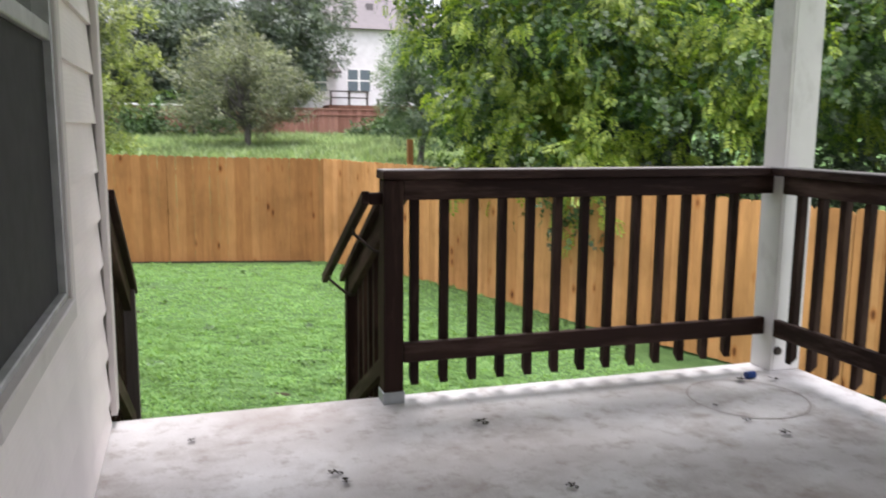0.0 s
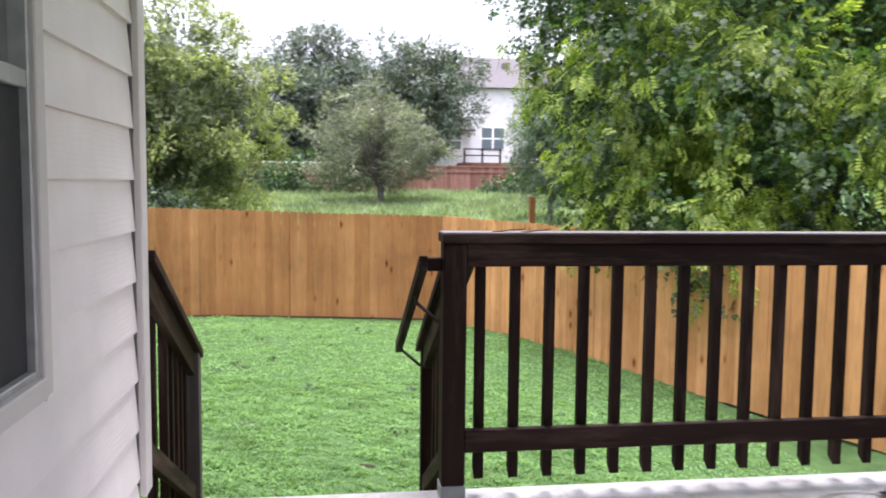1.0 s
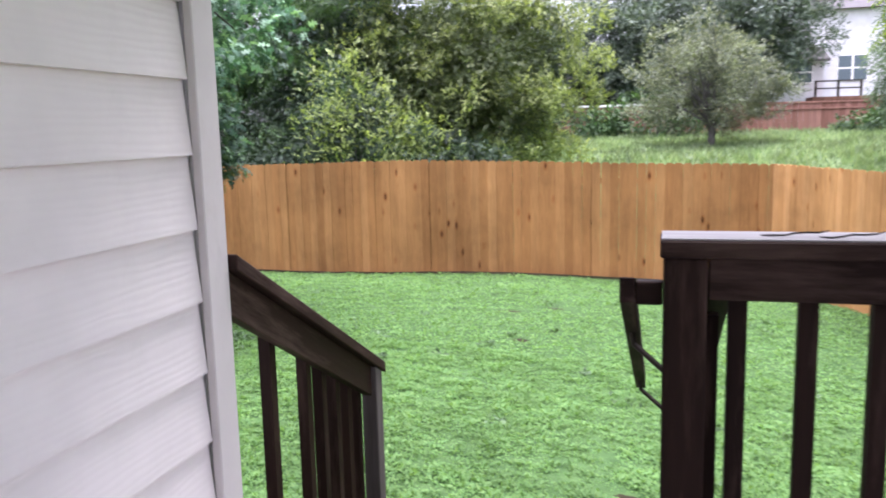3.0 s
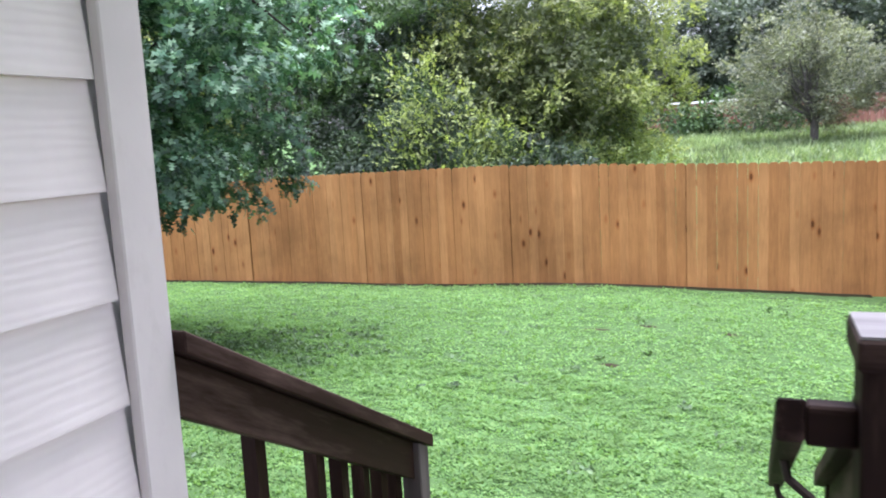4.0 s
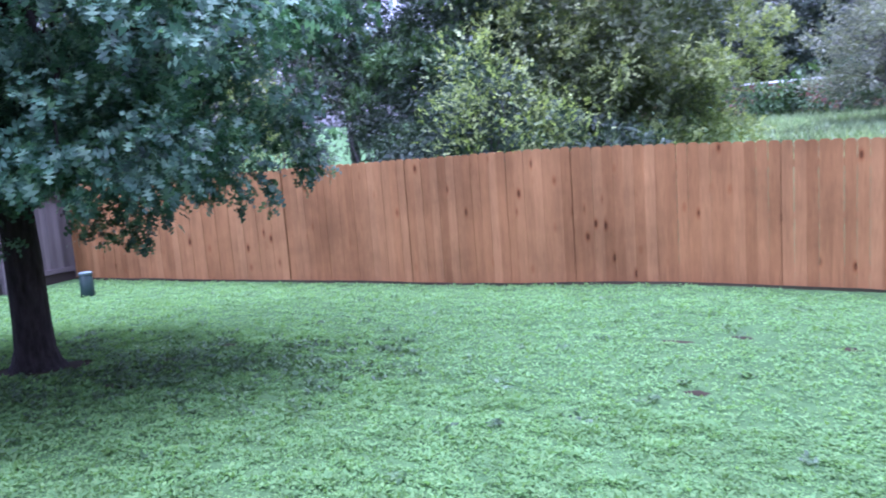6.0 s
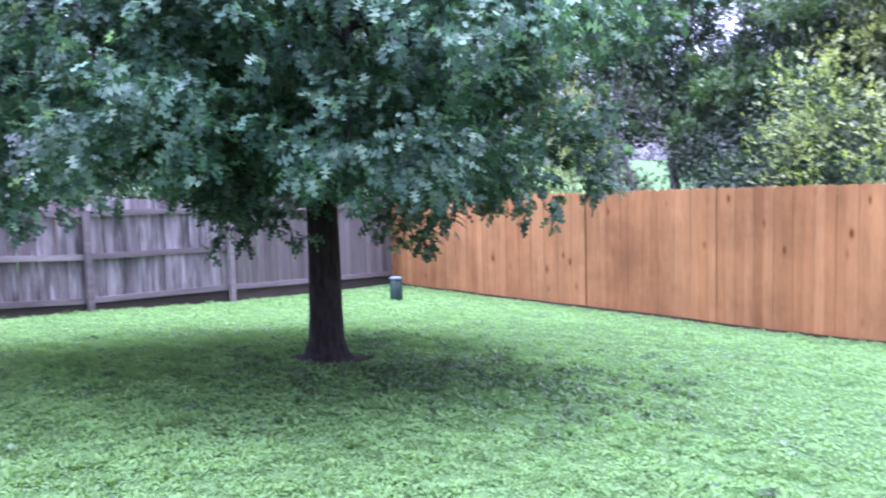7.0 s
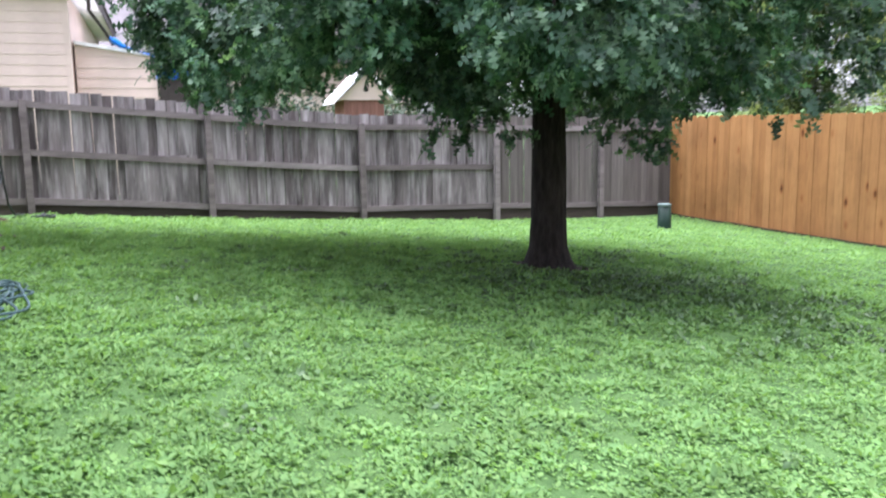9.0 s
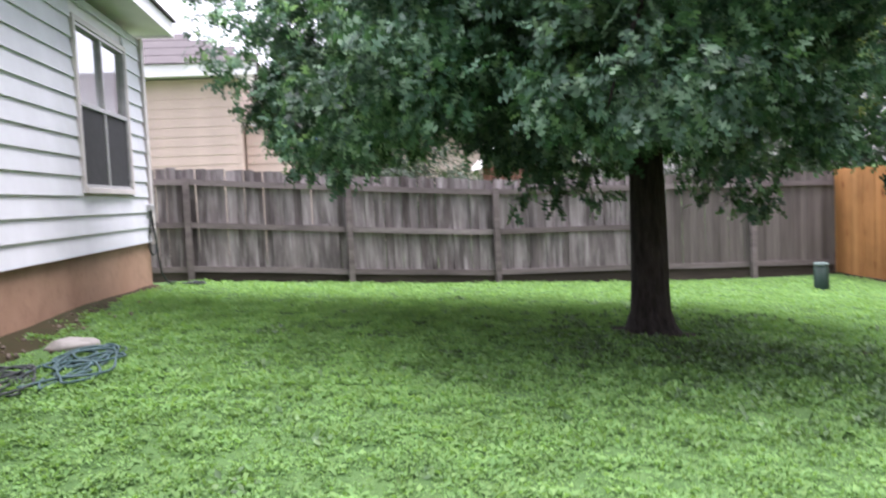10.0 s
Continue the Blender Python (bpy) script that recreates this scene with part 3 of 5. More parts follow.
def stair_rail(name, x, y_end, z_end, side, label, inner):
    """A sloping rail: cap, rail board, low rail, balusters, an end post. side: +1 has its balusters towards +x."""
    y0 = 3.365
    slope = SLOPE

    def zc(y):
        return z_end + (y - y_end) * slope

    r = thing(name, label, "railing", (x, y_end - 0.05, 0))
    inv = Matrix.Translation((-x, -(y_end - 0.05), 0))

    def sloped(name, xa, xb, top, bottom, ya, yb, height=zc, label=""):
        """A board along the slope, in its own turned space, so that its grain runs with it."""
        tilt = math.atan2(height(yb) - height(ya), yb - ya)
        bm = bmesh.new()
        prism(bm, [(ya, height(ya) - top), (yb, height(yb) - top), (yb, height(yb) - bottom), (ya, height(ya) - bottom)], xa, xb, "x")
        bmesh.ops.bevel(bm, geom=list(bm.edges), offset=0.003, segments=1, affect="EDGES")
        bm.transform(Matrix.Rotation(-tilt, 4, "X") @ inv)
        ob = part(name, bm, DARK_Y, r, label)
        ob.matrix_local = Matrix.Rotation(tilt, 4, "X")
        return ob

    s = side
    lo, hi = sorted((x - 0.05 * s, x + 0.085 * s))
    sloped("cap_rail", lo, hi, 0.0, 0.043, y0, y_end)
    lo, hi = sorted((x - 0.02 * s, x + 0.018 * s))
    sloped("upper_rail", lo, hi, 0.045, 0.168, y0, y_end - 0.092)
    sloped("lower_rail", lo, hi, 0.745, 0.84, y0, y_end - 0.092)
    bm = boxed(x - 0.026, x + 0.040, y_end - 0.090, y_end - 0.022, ground_z(x, y_end) - 0.05, zc(y_end) - 0.006, 0.004)
    for v in bm.verts:
        if v.co.z > zc(y_end) - 0.1:
            v.co.z = zc(v.co.y) - 0.047
    bm.transform(inv)
    part("end_post", bm, GREYED if s < 0 else DARK_Z, r, "end post with greyed edge")
    xb = x + 0.038 * s
    for y in ((3.66, 3.91, 4.03, 4.15, 4.26, 4.36) if s < 0 else (3.44, 3.57, 3.70, 3.83, 3.96, 4.09, 4.22)):
        if y > y_end - 0.12:
            continue
        place_part("baluster", BALUSTER_LONG, r, inv @ Matrix.Translation((xb, y, zc(y) - 0.08 - 0.86)))
    if inner:
        def zh(y):
            return 0.955 - 0.495 * (y - 3.25)

        xi, ye = 0.783, 4.37
        sloped("handrail", xi, xi + 0.034, 0.0, 0.056, 3.235, ye, zh, "narrow handrail on metal brackets")
        bm = boxed(xi + 0.0345, 0.8745, 3.236, 3.268, zh(3.25) - 0.054, zh(3.25) - 0.002, 0.003)
        bm.transform(inv)
        part("handrail_return", bm, DARK_X, r)
        for y in (3.52, 4.22):
            bm = bmesh.new()
            tube(bm, [(xi + 0.017, y, zh(y) - 0.054), (xi + 0.022, y, zh(y) - 0.085), (x - 0.05, y, zh(y) - 0.165), (x - 0.018, y, zh(y) - 0.175)], 0.008, 6)
            bm.transform(inv)
            part("bracket", bm, RUST, r, "dark metal bracket")
    return r


BALUSTER_LONG = baluster_mesh(0.86, DARK_Z)
stair_rail("stair_railing", -0.27, 4.49, 0.354, -1, "dark stained sloping stair railing beside the house corner", False)
stair_rail("stair_railing", 0.945, 4.42, 0.38, 1, "dark stained sloping stair railing with inner handrail", True)


# ---- fences ----
def picket_mesh(name, w, h, t, mat, ears=True):
    bm = bmesh.new()
    e = 0.03
    outline = [(-w / 2, 0), (w / 2, 0), (w / 2, h - e), (w / 2 - e, h), (-w / 2 + e, h), (-w / 2, h - e)] if ears else [(-w / 2, 0), (w / 2, 0), (w / 2, h), (-w / 2, h)]
    prism(bm, outline, -t / 2, t / 2, "y")
    return mesh_of(bm, name, mat)


def new_fence(label, points, height, mat, step, seed, tops):
    """A board fence from point to point with dog-eared pickets facing the lawn; posts and rails stand behind.
    tops: height of the picket tops at each point."""
    rng = random.Random(seed)
    fence = thing("board_fence", label, "fence", (*points[0], tops[0] - height))
    inv = Matrix.Translation(-fence.location)
    pm = [picket_mesh("picket", step - g, height, 0.017, mat) for g in (-0.003, -0.001, 0.002)]
    for (p, q), (za, zb) in zip(zip(points, points[1:]), zip(tops, tops[1:])):
        a, b = Vector((*p, 0)), Vector((*q, 0))
        d = (b - a)
        length = d.length
        d.normalize()
        turn = math.atan2(d.y, d.x)
        out = Vector((-d.y, d.x, 0))
        if out.y < 0 and abs(out.y) > 0.6 or out.x < 0 and abs(out.y) <= 0.6:
            out = -out
        n = int(length / step)
        shift = rng.choice((0.0, 0.006, 0.012))
        lift = rng.uniform(-0.02, 0.012)
        for i in range(n):
            k = (i + 0.5) / n
            c = a + d * (0.007 + (length - 0.014) * k) - out * (0.003 * rng.random() + 0.005 * (i % 2) + shift)
            z = za + (zb - za) * k + lift + rng.uniform(-0.007, 0.007)
            m = inv @ Matrix.Translation((c.x, c.y, z - height)) @ Matrix.Rotation(turn + rng.uniform(-0.012, 0.012), 4, "Z") @ Matrix.Rotation(rng.uniform(-0.004, 0.004), 4, "Y")
            place_part("picket", rng.choice(pm), fence, m)
        for h in (0.35, 1.05, 1.72):
            bm = boxed(0, length, 0.014, 0.052, -0.045, 0.045)
            for v in bm.verts:
                v.co.z += za + (zb - za) * v.co.x / length - height + h
            side = 1 if out.dot(Vector((-d.y, d.x, 0))) > 0 else -1
            for v in bm.verts:
                v.co.y *= side
            if side < 0:
                bmesh.ops.reverse_faces(bm, faces=bm.faces)
            bm.transform(inv @ Matrix.Translation(a) @ Matrix.Rotation(turn, 4, "Z"))
            part("rail", bm, mat, fence)
        # added strip keeps daylight out of the joint, so the seam stays dark
        lo, hi = sorted((0.0105 * side, 0.0135 * side))
        bm = boxed(length - 0.045, length + 0.045, lo, hi, 0.0, height - 0.06)
        bm.transform(inv @ Matrix.Translation((a.x, a.y, zb - height)) @ Matrix.Rotation(turn, 4, "Z"))
        part("batten", bm, mat, fence, "thin board added behind the joint to keep it dark")
        posts = max(1, round(length / 2.44))
        for i in range(posts + 1):
            c = a + d * (length * i / posts) + out * 0.105
            z = za + (zb - za) * i / posts
            bm = boxed(c.x - 0.045, c.x + 0.045, c.y - 0.045, c.y + 0.045, ground_z(c.x, c.y) - 0.1, z - 0.06, 0.003)
            bm.transform(inv)
            part("post", bm, mat, fence)
    return fence


CORNER_L, CORNER_R = (-13.20, 14.49), (2.58, 15.11)
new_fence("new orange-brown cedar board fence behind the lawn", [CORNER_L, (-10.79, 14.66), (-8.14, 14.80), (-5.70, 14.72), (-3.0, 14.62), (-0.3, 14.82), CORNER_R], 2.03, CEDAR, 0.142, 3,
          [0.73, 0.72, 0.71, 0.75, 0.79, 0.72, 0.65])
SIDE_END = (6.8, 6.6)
new_fence("golden cedar board fence at the yard side, made paler for its stronger light", [(2.50, 15.02), (4.30, 11.55), SIDE_END, (9.2, 2.0), (9.6, -4.0)], 1.98, CEDAR_SIDE, 0.142, 4, [0.65, 0.62, 0.42, 0.35, 0.35])


def soil_edge(points, seed):
    """A ragged strip of bare dark soil along the foot of the fence."""
    rng = random.Random(seed)
    bm = bmesh.new()
    rows = []
    for (p, q) in zip(points, points[1:]):
        n = 40
        for i in range(n):
            k = i / n
            x, y = p[0] + (q[0] - p[0]) * k, p[1] + (q[1] - p[1]) * k
            w = 0.05 + 0.10 * max(0.0, noise.noise((x * 1.3, 3.0, 0.0)) + 0.35) + rng.uniform(-0.025, 0.03)
            rows.append([bm.verts.new((x, y + dy, ground_z(x, y) + dz)) for dy, dz in ((0.02, 0.02), (-0.04, 0.018 + rng.uniform(0, 0.012)), (-0.04 - w, 0.006))])
    for a, b in zip(rows, rows[1:]):
        for j in range(2):
            bm.faces.new((a[j], a[j + 1], b[j + 1], b[j]))
    return structure("soil_edge", bm, SOIL, "strip of dark bare soil along the foot of the fence", "soil")


def stub_post():
    post = thing("fence_post", "tall bare wooden post standing behind the fence", "post", (4.30, 15.45, ground_z(4.3, 15.4)))
    h = 1.0 - ground_z(4.3, 15.4)
    part("shaft", boxed(-0.055, 0.055, -0.055, 0.055, -0.1, h, 0.006), CEDAR, post)
    return post


stub_post()
soil_edge([CORNER_L, (-10.77, 14.62), (-8.34, 14.75), (-5.65, 14.68), (-2.9, 14.58), (-0.3, 14.78), (2.3, 15.04)], 15)

GREY_POSTS = [(-11.40, 0.88), (-11.78, 3.32), (-12.14, 5.73), (-12.44, 8.14), (-12.60, 10.58), (-12.86, 12.8)]
GREY_TOPS = [1.14, 1.05, 0.86, 0.68, 0.64, 0.60]
GREY_FEET = [-0.40, -0.54, -0.75, -0.93, -1.0, -1.1]


def old_fence():
    """Weathered fence seen from its back: posts and three rails in front of the pickets, a rot board at the foot."""
    rng = random.Random(8)
    fence = thing("board_fence", "old weathered grey board fence with posts and rails showing", "fence", (*GREY_POSTS[0], GREY_FEET[0]))
    inv = Matrix.Translation(-fence.location)
    line = GREY_POSTS + [(-13.03, 14.485)]
    tops, feet = GREY_TOPS + [0.56], GREY_FEET + [-1.17]
    pm = [picket_mesh("picket", 0.14 - g, 1.84, 0.016, GREY_WOOD, False) for g in (-0.012, -0.008, -0.005, -0.002)]
    smooth = [picket_mesh("picket", 0.14 - g, 1.84, 0.016, GREY_NEWER, False) for g in (-0.004, 0.001)]
    patch = picket_mesh("patch_panel", 1.02, 0.72, 0.012, GREY_WOOD, False)
    for i in range(len(line) - 1):
        a, b = Vector((*line[i], 0)), Vector((*line[i + 1], 0))
        d = b - a
        length = d.length
        d.normalize()
        turn = math.atan2(d.y, d.x)
        base = Matrix.Translation(a) @ Matrix.Rotation(turn, 4, "Z")

        def lev(k, h):
            return feet[i] + (feet[i + 1] - feet[i]) * k + h * ((tops[i] - feet[i]) * (1 - k) + (tops[i + 1] - feet[i + 1]) * k)

        bm = boxed(-0.045, 0.045, -0.05, 0.04, feet[i] - 0.15, tops[i] - 0.01, 0.004)
        bm.transform(inv @ base)
        part("post", bm, GREY_RAIL, fence, "leaning grey post")
        n = int(length / 0.141)
        for k in range(n):
            f = (k + 0.5) / n
            m = base @ Matrix.Translation((length * f, 0.065 + (0.014 * (k % 2) + rng.uniform(0, 0.007) if i < 4 else 0.004 * (k % 2)), lev(f, 1.0) + 0.13 - 1.84 + rng.uniform(-0.018, 0.018)))
            m = inv @ m @ Matrix.Rotation(rng.uniform(-0.01, 0.01), 4, "Y") @ Matrix.Rotation(rng.uniform(-0.03, 0.03), 4, "Z")
            place_part("picket", rng.choice(pm if i < 4 else smooth), fence, m)
        for h in (0.955, 0.545, 0.125) if i < 4 else (0.955, 0.125):
            bm = bmesh.new()
            sag = rng.uniform(-0.012, 0.012)
            for s in range(4):
                k0, k1 = s / 4, (s + 1) / 4
                za, zb = lev(k0, h) + sag * math.sin(3.14 * k0), lev(k1, h) + sag * math.sin(3.14 * k1)
                x0, x1 = max(length * k0, 0.047), min(length * k1, length - 0.047)
                vs = [bm.verts.new(p) for p in ((x0, 0.018, za - 0.044), (x1, 0.018, zb - 0.044), (x1, 0.056, zb - 0.044), (x0, 0.056, za - 0.044),
                                                (x0, 0.018, za + 0.044), (x1, 0.018, zb + 0.044), (x1, 0.056, zb + 0.044), (x0, 0.056, za + 0.044))]
                for q in ((3, 2, 1, 0), (4, 5, 6, 7), (0, 1, 5, 4), (1, 2, 6, 5), (2, 3, 7, 6), (3, 0, 4, 7)):
                    bm.faces.new([vs[j] for j in q])
            bm.transform(inv @ base)
            part("rail", bm, GREY_RAIL, fence)
        bm = boxed(0.05, length - 0.05, 0.040, 0.062, -0.35, 0.17)
        for v in bm.verts:
            v.co.z += feet[i] + (feet[i + 1] - feet[i]) * v.co.x / length
        bm.transform(inv @ base)
        part("rot_board", bm, ROT, fence, "dark board at the foot")
        if i in (1, 3):
            place_part("patch_panel", patch, fence, inv @ base @ Matrix.Translation((length * 0.72, 0.045, lev(0.5, 0.10))))
    return fence


old_fence()


# ---- plants ----
LEAF_SIMPLE = (np.array([(0, 0, 0), (0.5, 0.5, 0.06), (1, 0, -0.05), (0.5, -0.5, 0.06)], float), [(0, 1, 2), (0, 2, 3)])
LEAF_LOBED = (np.array([(0, 0, 0), (0.5, 0.065, 0.02), (1, 0, -0.1), (0.5, -0.065, 0.02), (0.28, 0.40, 0.03), (0.62, 0.52, 0.02), (0.90, 0.30, -0.05),
                        (0.28, -0.40, 0.03), (0.62, -0.52, 0.02), (0.90, -0.30, -0.05), (0.25, 0.03, 0), (0.75, 0.04, 0), (0.25, -0.03, 0), (0.75, -0.04, 0)], float),
              [(0, 3, 1), (1, 3, 2), (10, 1, 4), (1, 11, 5), (11, 2, 6), (12, 7, 3), (3, 8, 13), (13, 9, 2)])
LEAF_SPRAY = (np.array([(0, 0, 0), (0.30, 0.40, 0.03), (0.45, 0.02, 0), (0.62, 0.42, 0.0), (0.72, 0.02, 0), (1, 0.1, -0.1), (0.68, -0.06, 0),
                        (0.58, -0.42, 0.0), (0.4, -0.05, 0), (0.26, -0.4, 0.03)], float),
              [(0, 1, 2), (2, 3, 4), (4, 5, 6), (0, 8, 9), (8, 6, 7)])


def frond():
    """A feathered leaf: pairs of narrow leaflets along a stalk, and one at its tip."""
    v, f = [], []
    for x0, s in [(0.16 + 0.19 * i, s) for i in range(4) for s in (-1, 1)] + [(0.86, 0)]:
        k = len(v)
        dx, dy = (0.17, 0.42 * s) if s else (0.30, 0.0)
        nx, ny = (0.07, -0.06 * s) if s else (0.0, 0.13)
        v += [(x0, 0, 0), (x0 + dx * 0.5 + nx, dy * 0.5 + ny, 0.02), (x0 + dx, dy, -0.07), (x0 + dx * 0.5 - nx, dy * 0.5 - ny, 0.02)]
        f += [(k, k + 1, k + 2), (k, k + 2, k + 3)]
    return np.array(v, float), f


LEAF_FROND = frond()


def scatter_mesh(name, centres, axes, normals, sizes, widths, template, mat):
    """One mesh of many leaves: each has a place, the way it points, a normal, a length and a width."""
    tv, tf = template
    n, k = len(centres), len(tv)
    a = axes / np.linalg.norm(axes, axis=1, keepdims=True)
    b = np.cross(normals, a)
    b /= np.linalg.norm(b, axis=1, keepdims=True) + 1e-9
    c = np.cross(a, b)
    v = (centres[:, None, :] + tv[None, :, 0, None] * (a * sizes[:, None])[:, None, :]
         + tv[None, :, 1, None] * (b * widths[:, None])[:, None, :] + tv[None, :, 2, None] * (c * sizes[:, None])[:, None, :])
    f = (np.array(tf, np.int32)[None] + (np.arange(n, dtype=np.int32) * k)[:, None, None]).reshape(-1, 3)
    me = bpy.data.meshes.new(name)
    me.vertices.add(n * k)
    me.vertices.foreach_set("co", v.astype(np.float32).ravel())
    me.loops.add(f.size)
    me.loops.foreach_set("vertex_index", f.ravel())
    me.polygons.add(len(f))
    me.polygons.foreach_set("loop_start", np.arange(0, f.size, 3, dtype=np.int32))
    me.polygons.foreach_set("loop_total", np.full(len(f), 3, np.int32))
    me.update(calc_edges=True)
    me.materials.append(mat)
    return me


def in_blobs(rng, blobs, n, shell):
    """n points in ellipsoids (x, y, z, rx, ry, rz), more of them towards the skin, and the outward directions."""
    vol = np.array([(b[3] * b[4] * b[5]) ** (2 / 3) for b in blobs])
    idx = rng.choice(len(blobs), n, p=vol / vol.sum())
    d = rng.normal(size=(n, 3))
    d /= np.linalg.norm(d, axis=1, keepdims=True)
    r = (rng.random(n) ** (1 / 3)) * (1 - shell) + shell
    bl = np.array(blobs, float)[idx]
    return bl[:, :3] + d * r[:, None] * bl[:, 3:], d


def crown_mesh(blobs, twigs, per, length, width, template, mat, seed, droop=0.4, shell=0.55, reach=0.35, lump=0.9, floor=None, whorl=False, gap=-0.16):
    """Foliage: twigs in the blobs, each with leaves along it; lump-sized holes leave gaps of sky."""
    rng = np.random.default_rng(seed)
    p, d = in_blobs(rng, blobs, twigs, shell)
    keep = np.array([noise.noise(Vector(q) * (1.0 / lump)) for q in p]) > gap
    p, d = p[keep], d[keep]
    way = d * np.array([1, 1, 0.6]) + rng.normal(size=p.shape) * 0.4 + np.array([0, 0, -droop * 0.6])
    way /= np.linalg.norm(way, axis=1, keepdims=True)
    t = rng.random((len(p), per)) ** (0.6 if whorl else 1.0)
    c = p[:, None, :] + way[:, None, :] * (t * reach)[:, :, None] + rng.normal(size=(len(p), per, 3)) * (reach * (0.12 if whorl else 0.2))
    c = c.reshape(-1, 3)
    w2, d2 = np.repeat(way, per, axis=0), np.repeat(d, per, axis=0)
    ax = w2 * 0.75 + rng.normal(size=c.shape) * (0.75 if whorl else 0.5) + np.array([0, 0, -droop * 0.5])
    no = d2 * 0.55 + rng.normal(size=c.shape) * 0.35 + np.array([0, 0, 0.8])
    s = length * rng.uniform(0.6, 1.25, len(c))
    if floor is not None:
        ok = c[:, 2] > floor
        c, ax, no, s = c[ok], ax[ok], no[ok], s[ok]
    return scatter_mesh("crown", c, ax, no, s, s * width, template, mat)


def limb(rng, a, b, r0, r1, bend=0.12, steps=6):
    a, b = Vector(a), Vector(b)
    pts, rad = [], []
    off = Vector((rng.uniform(-1, 1), rng.uniform(-1, 1), rng.uniform(0, 0.8))) * bend * (b - a).length
    for i in range(steps + 1):
        k = i / steps
        jit = Vector((rng.uniform(-1, 1), rng.uniform(-1, 1), rng.uniform(-1, 1))) * 0.02 * (b - a).length
        pts.append(a.lerp(b, k) + off * math.sin(3.14 * k) + (jit if 0 < i < steps else Vector()))
        rad.append(r0 + (r1 - r0) * k ** 0.8)
    return pts, rad


def tree(name, label, base, trunk_top, r, blobs, seed, bark_mat, leaf, twigs, per, length, width, template, flare=1.35, limbs=10, bend=0.03, sprays=None, **more):
    """A tapered trunk with a flared foot, limbs into each part of the crown, and the crown's leaves."""
    rng = random.Random(seed)
    t = thing(name, label, "tree", base)
    inv = Matrix.Translation(-t.location)
    b, top = Vector(base), Vector(trunk_top)
    bm = bmesh.new()
    span = top.z - b.z
    pts, rad = [], []
    for h, k in ((-0.15, flare * 1.15), (0.0, flare), (0.07, 1 + (flare - 1) * 0.55), (0.2, 1.1), (0.45, 1.02), (1.0, 0.97), (span * 0.5, 0.8), (span * 0.75, 0.62), (span, 0.4)):
        f = max(h, 0) / span
        pts.append(b.lerp(top, f) + Vector((bend * span * math.sin(5 * f), bend * span * math.sin(4 * f + 1) - bend * span * math.sin(1), min(h, 0))))
        rad.append(r * k)
    tube(bm, pts, rad, 14)
    bm.transform(inv)
    part("trunk", bm, bark_mat, t, "", True)
    for i in range(limbs):
        bl = blobs[i % len(blobs)]
        k = rng.uniform(0.35, 0.95)
        start = b.lerp(top, k)
        end = Vector(bl[:3]) + Vector((rng.uniform(-1, 1) * bl[3], rng.uniform(-1, 1) * bl[4], rng.uniform(-0.7, 0.6) * bl[5])) * 0.75
        bm = bmesh.new()
        pts, rad = limb(rng, start, end, r * (0.5 - 0.25 * k), r * 0.05)
        tube(bm, pts, rad, 7)
        for j in range(3):
            p0 = pts[2 + j]
            p1 = p0 + Vector((rng.uniform(-1, 1), rng.uniform(-1, 1), rng.uniform(-0.3, 0.7))) * (end - start).length * 0.35
            q, w = limb(rng, p0, p1, rad[2 + j] * 0.6, r * 0.02, 0.1, 4)
            tube(bm, q, w, 5)
        bm.transform(inv)
        part("limb", bm, bark_mat, t, "", True)
    me = crown_mesh(blobs, twigs, per, length, width, template, leaf, seed, **more)
    me.transform(inv)
    crown = new("crown", me)
    crown.parent = t
    tagged(crown, "", "", "", "stuff")
    if sprays:
        me = crown_mesh(*sprays[:-1], seed + 1, **sprays[-1])
        me.transform(inv)
        tips = new("young_foliage", me)
        tips.parent = t
        tagged(tips, "lighter green outer leaf sprays", "", "", "stuff")
    return t


def shrub(label, base, blobs, seed, leaf, twigs, per, length, width, template=LEAF_SIMPLE, shoots=None, **more):
    """A low bush: stems from the foot and a mass of leaves."""
    rng = random.Random(seed)
    s = thing("shrub", label, "bush", base)
    inv = Matrix.Translation(-s.location)
    for i in range(5):
        bm = bmesh.new()
        bl = blobs[i % len(blobs)]
        pts, rad = limb(rng, base, Vector(bl[:3]) + Vector((rng.uniform(-1, 1) * bl[3], rng.uniform(-1, 1) * bl[4], 0.3 * bl[5])) * 0.5, 0.05, 0.012)
        tube(bm, pts, rad, 6)
        bm.transform(inv)
        part("stem", bm, BARK_GREY, s)
    me = crown_mesh(blobs, twigs, per, length, width, template, leaf, seed, **more)
    me.transform(inv)
    c = new("foliage", me)
    c.parent = s
    tagged(c, "", "", "", "stuff")
    if shoots:
        me = crown_mesh(blobs, *shoots[:-1], seed + 1, **shoots[-1])
        me.transform(inv)
        c = new("young_foliage", me)
        c.parent = s
        tagged(c, "light green shoots around a darker inside", "", "", "stuff")
    return s


def spread_blobs(seed, x, y, z, rx, ry, rz, n, small, near=0.4, far=0.85, flat=0.8):
    """A crown as many overlapping lumps round the inside of one large ellipsoid."""
    rng = np.random.default_rng(seed)
    d = rng.normal(size=(n, 3))
    d /= np.linalg.norm(d, axis=1, keepdims=True)
    k = rng.uniform(near, far, n)[:, None]
    p = np.array([x, y, z]) + d * k * np.array([rx, ry, rz])
    s = rng.uniform(0.75, 1.3, n) * small
    return [(*map(float, q), float(w * 1.15), float(w * 1.15), float(w * flat)) for q, w in zip(p, s)]


